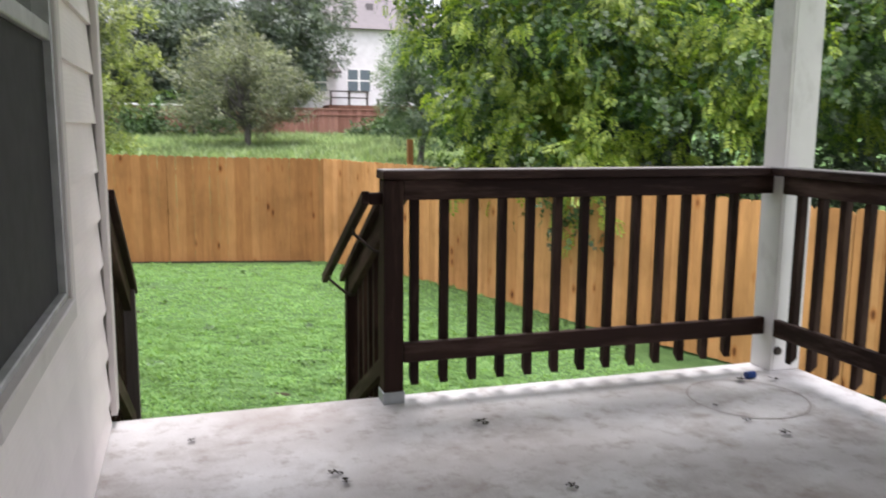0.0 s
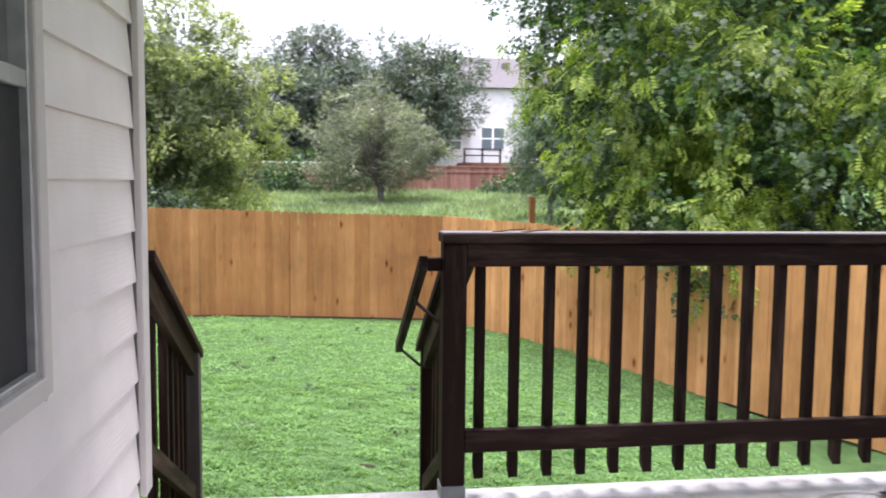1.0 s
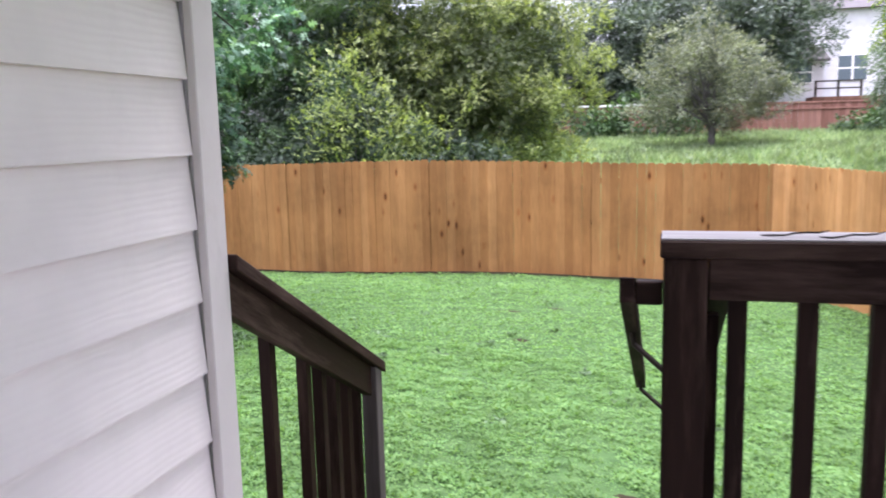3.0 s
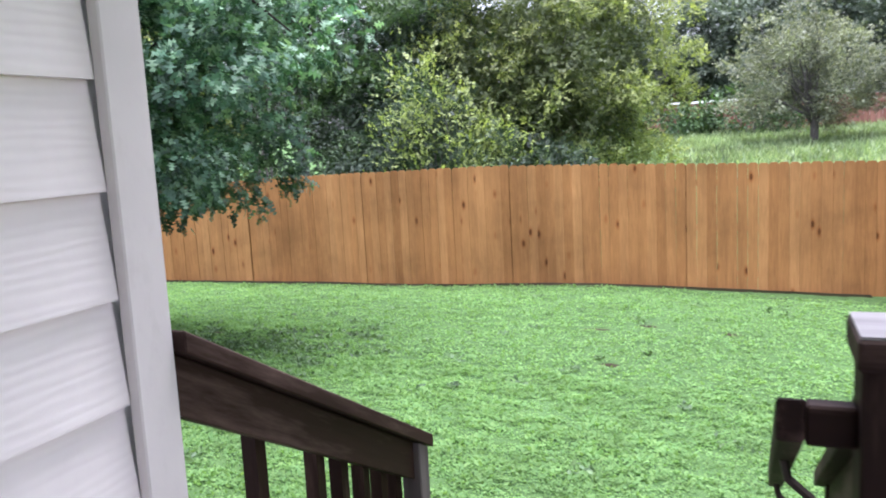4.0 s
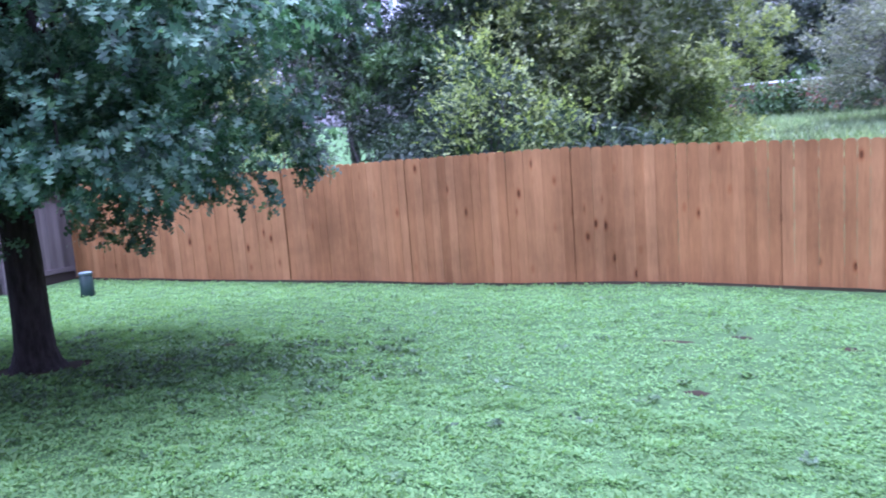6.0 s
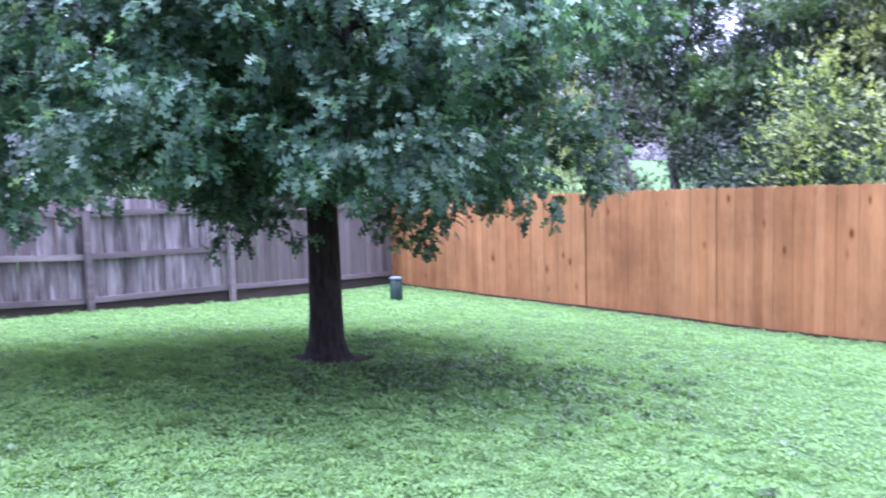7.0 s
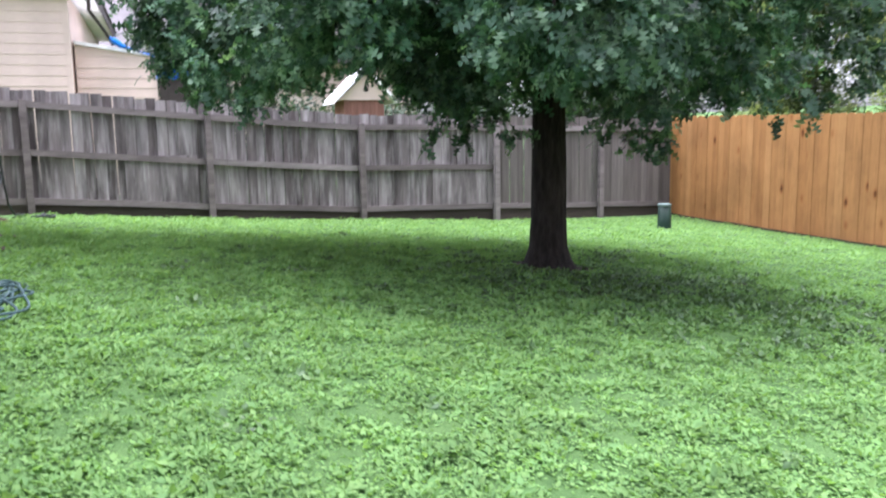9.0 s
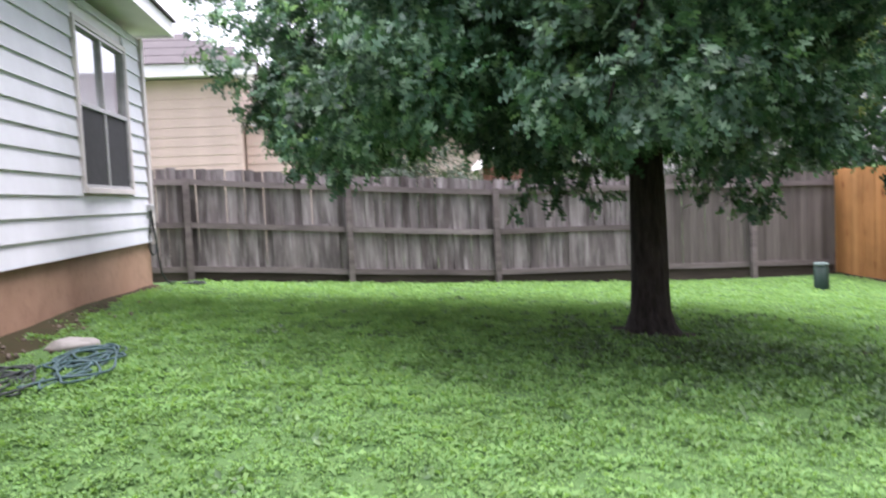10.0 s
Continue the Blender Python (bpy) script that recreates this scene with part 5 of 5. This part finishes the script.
def far_house():
    h = thing("house", "white two-storey house with mauve-grey roof behind a deck", "house", (13.0, 66.0, ground_z(13, 62)))
    inv = Matrix.Translation(-h.location)
    bodies = (("wall", boxed(7.2, 21.0, 62.0, 74.0, 0.2, 8.6), PALE_WALL),
              ("lower_wall", boxed(4.8, 10.6, 59.5, 61.99, 0.2, 5.3), PALE_WALL))
    walls = []
    for name, bm, mat in bodies:
        bm.transform(inv)
        walls.append(part(name, bm, mat, h))
    bm = bmesh.new()
    a, b, c, d = 6.7, 21.5, 61.5, 74.5
    lo = [bm.verts.new(p) for p in ((a, c, 8.6), (b, c, 8.6), (b, d, 8.6), (a, d, 8.6))]
    hi = [bm.verts.new(p) for p in ((a + 4.6, c + 5, 11.6), (b - 4.6, c + 5, 11.6), (b - 4.6, d - 5, 11.6), (a + 4.6, d - 5, 11.6))]
    for i in range(4):
        bm.faces.new((lo[i], lo[(i + 1) % 4], hi[(i + 1) % 4], hi[i]))
    bm.faces.new(hi)
    bm.faces.new(lo[::-1])
    bm.transform(inv)
    roof = part("roof", bm, FAR_ROOF, h, "mauve-grey shingle roof")
    bm = boxed(14.0, 14.5, 64.5, 65.0, 9.8, 10.9)
    bm.transform(inv)
    part("chimney", bm, FAR_ROOF, roof)
    bm = bmesh.new()
    prism(bm, [(58.8, 5.2), (62.0, 6.2), (62.0, 6.0), (58.8, 5.05)], 4.4, 10.9, "x")
    bm.transform(inv)
    part("lower_roof", bm, SHINGLE, h, "dark lower roof")
    for x, y, z, w, hh, n in ((9.35, 59.5, 3.7, 1.25, 1.4, 1), (12.8, 62.0, 3.85, 1.9, 1.75, 2), (16.2, 62.0, 3.85, 1.4, 1.75, 1)):
        win = small_window(h, x, y, z, w, hh, n)
        for o in (win, *win.children):
            o.data.transform(inv)
    return h


FAR_ROOF = painted("far_roof", (0.128, 0.117, 0.121), 0.95, (0.10, 0.085, 0.09), 0.3)
far_house()


def far_deck():
    d = thing("deck", "reddish wooden deck with dark railing at the far house", "deck", (12.0, 58.0, ground_z(12, 58)))
    inv = Matrix.Translation(-d.location)
    bm = boxed(9.6, 17.5, 57.0, 59.4, 2.55, 2.75)
    bm.transform(inv)
    part("platform", bm, FAR_RED, d)
    bm = boxed(9.6, 17.5, 57.1, 57.2, 0.9, 2.54)
    bm.transform(inv)
    part("skirt", bm, FAR_RED, d)
    for x0, x1, z in ((9.8, 12.4, 3.75), (13.2, 17.4, 3.2)):
        for zz in (z, z - 0.45):
            bm = boxed(x0, x1, 57.02, 57.10, zz - 0.09, zz)
            bm.transform(inv)
            part("rail", bm, RUST, d)
        n = 3
        for k in range(n):
            x = x0 + (x1 - x0) * k / (n - 1)
            bm = boxed(x - 0.07, x + 0.07, 57.11, 57.24, 2.5, z)
            bm.transform(inv)
            part("post", bm, RUST, d)
    return d


far_deck()


def shed():
    s = thing("shed", "dark shed under the live oak", "shed", (-3.0, 55.5, ground_z(-3, 55.5)))
    inv = Matrix.Translation(-s.location)
    for name, bm, mat in (("wall", boxed(-5.2, 0.6, 55.0, 58.0, 0.5, 4.0), RUST), ("roof", prism(bmesh.new(), [(54.6, 4.0), (58.4, 4.0), (56.5, 4.9)], -5.6, 1.0, "x"), SHINGLE)):
        bm.transform(inv)
        part(name, bm, mat, s)
    for x in (-4.4, -2.6, -0.8):
        bm = boxed(x, x + 0.16, 54.9, 54.99, 0.6, 3.9)
        bm.transform(inv)
        part("post", bm, FAR_RED, s)
    return s


shed()


def neighbour_house():
    x, y1 = -17.0, 3.50
    h = thing("house", "beige lap-sided house with grey shingle roof behind the fence", "house", (x - 4, -2, -0.9))
    inv = Matrix.Translation(-h.location)

    def add(name, bm, mat, label="", parent=None):
        bm.transform(inv if parent is None else Matrix.Identity(4))
        return part(name, bm, mat, parent or h, label)

    wall = add("wall", boxed(x - 9, x - 0.03, -8.0, y1 - 0.02, -1.2, 3.3), BEIGE)
    n = 22
    me = mesh_of(prism(bmesh.new(), [(-0.02, 0.0), (0.012, 0.0), (0.0, 0.205), (-0.02, 0.205)], 0, 11.4, "y"), "siding_board", BEIGE)
    for i in range(n):
        place_part("siding_board", me, wall, inv @ Matrix.Translation((x, -8.0, -1.1 + i * 0.2)))
    add("corner_board", boxed(x - 0.10, x + 0.02, y1 - 0.10, y1 + 0.012, -1.2, 3.3), BEIGE)
    a, b, c, d, z = x - 9.4, x + 0.45, -8.4, y1 + 0.45, 3.34
    add("soffit", boxed(a + 0.02, b - 0.02, c + 0.02, d - 0.02, z, z + 0.02), WHITE)
    add("fascia", boxed(b - 0.02, b, c, d, z - 0.03, z + 0.22), WHITE, "white fascia")
    # side fascia gets a dark colour to stand for shade at the eave
    add("fascia", boxed(a, b - 0.021, d - 0.02, d, z - 0.03, z + 0.22), RUST, "fascia painted dark for its shaded side")
    bm = bmesh.new()
    lo = [bm.verts.new(p) for p in ((a, c, z + 0.225), (b + 0.04, c, z + 0.225), (b + 0.04, d + 0.04, z + 0.225), (a, d + 0.04, z + 0.225))]
    hi = [bm.verts.new(p) for p in ((a + 4.9, c + 4.9, z + 2.6), (b - 4.9, c + 4.9, z + 2.6), (b - 4.9, d - 4.9, z + 2.6), (a + 4.9, d - 4.9, z + 2.6))]
    for i in range(4):
        bm.faces.new((lo[i], lo[(i + 1) % 4], hi[(i + 1) % 4], hi[i]))
    bm.faces.new(hi)
    bm.faces.new(lo[::-1])
    roof = add("roof", bm, SHINGLE, "greyish shingle roof")
    for i in range(9):
        k = i / 9.0
        zz = z + 0.225 + (2.375) * k
        xx = b + 0.04 - 4.94 * k
        bm = boxed(xx - 0.5, xx + 0.006, c + 4.9 * k, d + 0.04 - 4.94 * k, zz - 0.004, zz + 0.014)
        for v in bm.verts:
            v.co.z += (xx - v.co.x) * 0.48
        bm.transform(inv)
        part("shingle_course", bm, SHINGLE, roof)
    wing = add("lower_wing", prism(bmesh.new(), [(y1 + 0.02, -1.2), (5.05, -1.2), (5.05, 2.12), (y1 + 0.02, 2.36)], x - 3.0, x - 0.6, "x"), BEIGE, "lower beige wing with sloping top")
    me = mesh_of(prism(bmesh.new(), [(-0.005, 0.0), (0.014, 0.0), (0.003, 0.205), (-0.005, 0.205)], 0, 1.5, "y"), "siding_board", BEIGE)
    for i in range(16):
        place_part("siding_board", me, wing, inv @ Matrix.Translation((x - 0.6, y1 + 0.03, -1.1 + i * 0.2)))
    bm = prism(bmesh.new(), [(y1 + 0.02, 2.365), (5.12, 2.115), (5.12, 2.175), (y1 + 0.02, 2.43)], x - 3.1, x - 0.54, "x")
    add("wing_coping", bm, WHITE)
    bm = bmesh.new()
    tube(bm, [(x + 0.42, d - 0.02, 3.5), (x + 0.36, d - 0.04, 2.9), (x - 0.2, d + 0.2, 2.55), (x - 0.5, d + 0.3, 2.36)], 0.035, 8)
    add("downpipe", bm, RUST, "dark downpipe")
    return h


neighbour_house()


def other_roof():
    h = thing("house", "distant house with mauve-grey roof", "house", (-30, 6, -0.9))
    inv = Matrix.Translation(-h.location)
    for name, bm, mat in (("wall", boxed(-36, -28, 2, 14, -1.2, 2.9), BEIGE), ("roof", prism(bmesh.new(), [(-37, 2.9), (-27.3, 2.9), (-32, 6.0)], 1.4, 14.6, "y"), FAR_ROOF)):
        bm.transform(inv)
        part(name, bm, mat, h)
    return h


other_roof()


def tarp():
    t = thing("tarp", "bright blue tarpaulin draped over a frame behind the fence", "tarp", (-17.6, 5.5, -1.0))
    inv = Matrix.Translation(-t.location)
    bm = bmesh.new()
    n, m = 14, 8
    grid = [[bm.verts.new((-17.55 + 0.05 * math.sin(i * 1.7 + j), 5.05 + i * 0.09, 2.12 - 0.42 * (j / m) + 0.05 * math.sin(i * 1.3) + 0.02 * math.sin(j * 2.1 + i))) for j in range(m + 1)] for i in range(n + 1)]
    for i in range(n):
        for j in range(m):
            bm.faces.new((grid[i][j], grid[i + 1][j], grid[i + 1][j + 1], grid[i][j + 1]))
    bmesh.ops.solidify(bm, geom=bm.faces[:], thickness=0.01)
    bm.transform(inv)
    part("sheet", bm, BLUE, t, "", True)
    bm = bmesh.new()
    tube(bm, [(-17.3, 4.18, 2.50), (-17.35, 4.28, 2.42), (-17.4, 4.42, 2.33), (-17.5, 4.6, 2.27), (-17.55, 5.1, 2.12)], [0.02, 0.07, 0.06, 0.012, 0.012], 7)
    bm.transform(inv)
    part("twisted_end", bm, BLUE, t)
    bm = boxed(-17.9, -17.6, 5.1, 6.1, -1.1, 1.66)
    bm.transform(inv)
    part("frame", bm, RUST, t, "dark brown box frame")
    return t


tarp()


def playhouse():
    p = thing("playhouse", "small pale gabled playhouse top above the fence", "playhouse", (-17.0, 9.3, -1.1))
    inv = Matrix.Translation(-p.location)
    for name, bm, mat in (("wall", boxed(-18.0, -17.0, 8.85, 9.75, -1.15, 1.22), FAR_RED),
                          ("gable", prism(bmesh.new(), [(8.72, 1.22), (9.88, 1.22), (9.36, 1.78)], -18.05, -16.96, "x"), BEIGE),
                          ("roof", prism(bmesh.new(), [(8.60, 1.14), (9.36, 1.86), (10.0, 1.14), (9.96, 1.24), (9.36, 1.93), (8.62, 1.22)], -18.15, -16.8, "x"), WHITE)):
        bm.transform(inv)
        part(name, bm, mat, p)
    bm = bmesh.new()
    tube(bm, [(-16.955, 9.34, 1.45), (-16.945, 9.34, 1.45)], 0.06, 10)
    bm.transform(inv)
    part("vent_hole", bm, RUST, p)
    return p


playhouse()


# ---- small things in the yard ----
def cleanout():
    x, y = -10.83, 12.83
    c = thing("utility_pedestal", "dark green utility pedestal with a pale lid in the lawn", "pedestal", (x, y, ground_z(x, y)))
    bm = bmesh.new()
    tube(bm, [(0, 0, -0.1), (0, 0, 0.0), (0, 0, 0.37), (0, 0, 0.372)], [0.115, 0.115, 0.105, 0.10], 18)
    part("body", bm, GREEN_BOX, c, "", True)
    bm = bmesh.new()
    tube(bm, [(0, 0, 0.373), (0, 0, 0.405), (0, 0, 0.415)], [0.112, 0.112, 0.09], 18)
    part("lid", bm, plain("pale_lid", (0.085, 0.12, 0.11), 0.5), c, "greyish green domed lid")
    return c


cleanout()


def coil(name, label, mat, cx, cy, rings, rx, ry, r, seed, tail=()):
    """A hose lying in loose loops on the ground."""
    rng = random.Random(seed)
    pts = []
    steps = 24
    loops = [(rng.uniform(-0.7, 0.7) * rx, rng.uniform(-0.6, 0.6) * ry, rng.uniform(0.35, 0.9) * rx, rng.uniform(0.3, 1.05) * ry, rng.uniform(-0.15, 0.15)) for _ in range(rings + 1)]
    for i in range(rings * steps):
        a = 6.28318 * i / steps
        k = (i % steps) / steps
        p, q = loops[i // steps], loops[i // steps + 1]
        ox, oy, wx, wy, tilt = (u + (v - u) * k for u, v in zip(p, q))
        u, v = wx * math.cos(a), wy * math.sin(a) + 0.02 * math.sin(3 * a + i * 0.05)
        x = cx + ox + u * math.cos(tilt) - v * math.sin(tilt)
        y = cy + oy + u * math.sin(tilt) + v * math.cos(tilt)
        pts.append((x, y, ground_z(x, y) + r + 0.012 + 0.03 * i / (rings * steps) + 0.006 * math.sin(i * 0.7)))
    pts += [(x, y, ground_z(x, y) + r + 0.015 if z is None else z) for x, y, z in tail]
    ob = thing(name, label, "hose", (cx, cy, ground_z(cx, cy)))
    bm = bmesh.new()
    tube(bm, pts, r, 7)
    bm.transform(Matrix.Translation(-ob.location))
    part("tube", bm, mat, ob, "", True)
    return ob


coil("garden_hose", "blue-grey garden hose in loose loops on the grass", HOSE_BLUE, -4.42, 4.10, 10, 0.52, 0.17, 0.008, 1)
coil("garden_hose", "dark garden hose heaped beside the foundation", HOSE_DARK, -4.05, 3.86, 6, 0.36, 0.16, 0.007, 2)
coil("garden_hose", "dark hose lying below the house corner", HOSE_DARK, -10.2, 3.72, 3, 0.28, 0.10, 0.011, 3, [(-9.9, 3.5, None), (-9.7, 3.42, None)])


def hose_hanger():
    h = thing("hose_hanger", "dark hose hanging in a loop on the house corner", "hose", (-9.45, 3.32, 0.55))
    bm = bmesh.new()
    pts = [(0.10 * math.cos(a) - 0.02, 0.03 + 0.02 * math.sin(a * 2), -0.22 + 0.30 * math.sin(a)) for a in [6.28318 * i / 22 + 1.6 for i in range(45)]]
    pts += [(-0.12, 0.06, -0.5), (-0.16, 0.08, -0.75), (-0.25, 0.12, -0.88), (-0.4, 0.2, -0.90)]
    tube(bm, pts, 0.012, 7)
    part("tube", bm, HOSE_DARK, h, "", True)
    part("hanger", boxed(-0.10, 0.08, 0.0, 0.06, 0.02, 0.10, 0.008), ALU, h, "pale hose bracket")
    return h


hose_hanger()


def rock():
    x, y = -5.05, 3.84
    r = thing("rock", "pale flat rock by the foundation", "rock", (x, y, ground_z(x, y)))
    bm = bmesh.new()
    bmesh.ops.create_icosphere(bm, subdivisions=3, radius=1.0)
    for v in bm.verts:
        k = 1 + 0.22 * noise.noise(v.co * 1.6) + 0.06 * noise.noise(v.co * 5)
        v.co = Vector((v.co.x * 0.17 * k, v.co.y * 0.17 * k, v.co.z * 0.055 * k + 0.02))
    part("stone", bm, ROCK, r, "", True)
    return r


rock()


def soil_patch(x, y, rx, ry, seed, label="bare dark soil showing in the lawn"):
    """A low, ragged patch of earth that follows the ground."""
    bm = bmesh.new()
    n = 26
    c = bm.verts.new((x, y, ground_z(x, y) + 0.004))
    rings = []
    for k, h in ((0.5, 0.003), (0.95, -0.012)):
        ring = []
        for i in range(n):
            a = 6.28318 * i / n
            w = k * (1 + 0.45 * noise.noise((math.cos(a) * 1.7 + seed, math.sin(a) * 1.7, seed)) + 0.2 * noise.noise((math.cos(a) * 5, math.sin(a) * 5, seed)))
            px, py = x + rx * w * math.cos(a), y + ry * w * math.sin(a)
            ring.append(bm.verts.new((px, py, ground_z(px, py) + h)))
        rings.append(ring)
    for i in range(n):
        j = (i + 1) % n
        bm.faces.new((c, rings[0][i], rings[0][j]))
        bm.faces.new((rings[0][i], rings[1][i], rings[1][j], rings[0][j]))
    ob = tagged(new("soil_patch", mesh_of(bm, "soil_patch", SOIL, True)), label, "soil", "", "structure")
    return ob


soil_patch(TREE[0] + 0.15, TREE[1], 0.75, 0.62, 1.0, "bare soil round the foot of the tree")
for i, (x, y, rx, ry) in enumerate(BARE):
    soil_patch(x, y, rx, ry, 3.0 + i)


def soil_strip():
    """Bare brown earth with a ragged edge along the foot of the foundation."""
    bm = bmesh.new()
    n = 150
    rows = []
    for i in range(n + 1):
        x = -9.6 + 8.6 * i / n
        w = 0.13 + 0.14 * noise.noise((x * 1.3, 2.0, 0.0)) + 0.07 * noise.noise((x * 5.0, 7.0, 0.0)) + 0.24 * smoothstep(-8.0, -5.6, x)
        rows.append([bm.verts.new((x, y, ground_z(x, y) + h)) for y, h in ((3.28, 0.03), (3.30 + w * 0.6, 0.014 + 0.008 * noise.noise((x * 9.0, 1.0, 0.0))), (3.30 + w, -0.006))])
    for a, b in zip(rows, rows[1:]):
        for k in range(2):
            bm.faces.new((a[k], b[k], b[k + 1], a[k + 1]))
    bmesh.ops.recalc_face_normals(bm, faces=bm.faces)
    return tagged(new("soil_strip", mesh_of(bm, "soil_strip", EARTH, True)), "bare brown earth along the foundation", "soil", "", "structure")


EARTH = concrete("brown_earth", (0.030, 0.020, 0.012), (0.056, 0.038, 0.025), (0.024, 0.030, 0.012), 0.9)
EARTH.node_tree.nodes["Principled BSDF"].inputs["Specular IOR Level"].default_value = 0.05
soil_strip()


CLOD = concrete("earth_clods", (0.09, 0.065, 0.045), (0.18, 0.145, 0.11), (0.05, 0.04, 0.03), 0.7)


def pebbles():
    """Small stones and crumbs of earth strewn over the bare strip."""
    rng = np.random.default_rng(88)
    bm = bmesh.new()
    for _ in range(80):
        x, y = rng.uniform(-7.5, -2.6), 3.36 + 0.5 * rng.random() ** 1.3
        r = rng.uniform(0.006, 0.020)
        made = bmesh.ops.create_icosphere(bm, subdivisions=1, radius=r, matrix=Matrix.Translation((x, y, ground_z(x, y) + 0.016 + r * 0.3)))
        for v in made["verts"]:
            v.co += Vector((rng.normal(), rng.normal(), rng.normal() * 0.4)) * r * 0.22
    return tagged(new("pebbles", mesh_of(bm, "pebbles", CLOD)), "small stones and clods on the bare earth", "stones", "", "stuff")


pebbles()


# ---- small things on the patio ----
def slab_ring():
    bm = bmesh.new()
    n, r = 40, 0.27
    inner = [bm.verts.new((2.52 + (r - 0.005) * math.cos(6.28318 * i / n), 2.83 + (r - 0.005) * math.sin(6.28318 * i / n), 0.004)) for i in range(n)]
    outer = [bm.verts.new((2.52 + (r + 0.005) * math.cos(6.28318 * i / n), 2.83 + (r + 0.005) * math.sin(6.28318 * i / n), 0.004)) for i in range(n)]
    for i in range(n):
        j = (i + 1) % n
        bm.faces.new((inner[i], outer[i], outer[j], inner[j]))
    bmesh.ops.recalc_face_normals(bm, faces=bm.faces)
    return tagged(new("ring_stain", mesh_of(bm, "ring_stain", STAIN)), "dark ring left by a planter on the slab", "stain", "", "structure")


slab_ring()


def dead_leaf(x, y, size, turn, seed):
    bm = bmesh.new()
    tv, tf = LEAF_LOBED
    vs = [bm.verts.new((size * (p[0] - 0.5), size * 0.8 * p[1], 0.006 + size * 0.18 * abs(math.sin(3 * p[0] + seed)))) for p in tv]
    for t in tf:
        bm.faces.new([vs[i] for i in t])
    bmesh.ops.solidify(bm, geom=bm.faces[:], thickness=0.0015)
    bm.transform(Matrix.Rotation(turn, 4, "Z"))
    ob = tagged(new("dead_leaf", mesh_of(bm, "dead_leaf", SOIL)), "curled dark dead leaf lying on the patio slab", "leaf", "dead leaves on the patio")
    ob.location = (x, y, 0.0)
    return ob


for i, (x, y, s) in enumerate(((2.37, 2.40, 0.07), (2.30, 2.76, 0.05), (2.32, 2.57, 0.05), (2.66, 3.06, 0.09), (1.20, 2.86, 0.10), (0.53, 2.53, 0.07), (0.56, 2.45, 0.06), (2.83, 3.02, 0.06), (0.05, 3.0, 0.05), (1.3, 2.2, 0.06), (0.9, 2.0, 0.05))):
    dead_leaf(x, y, s, i * 1.3, i * 0.7)


def blue_cap():
    ob = thing("bottle_cap", "small blue plastic cap at the porch post", "cap", (2.735, 3.085, 0.0))
    bm = bmesh.new()
    tube(bm, [(-0.025, 0, 0.018), (0.025, 0, 0.018)], 0.018, 12)
    part("cap", bm, CAP_BLUE, ob)
    return ob


blue_cap()


def rail_twig(x0, x1, y, seed):
    bm = bmesh.new()
    n = 6
    tube(bm, [(x0 + (x1 - x0) * i / n, y + 0.012 * math.sin(i * 2 + seed), 1.054 + 0.002 * i % 2) for i in range(n + 1)], [0.0022] * n + [0.0012], 5)
    ob = tagged(new("twig", mesh_of(bm, "twig", BARK)), "thin dark twig lying on the railing cap", "twig")
    return ob


rail_twig(1.07, 1.20, 3.24, 1)
rail_twig(1.18, 1.30, 3.22, 2)
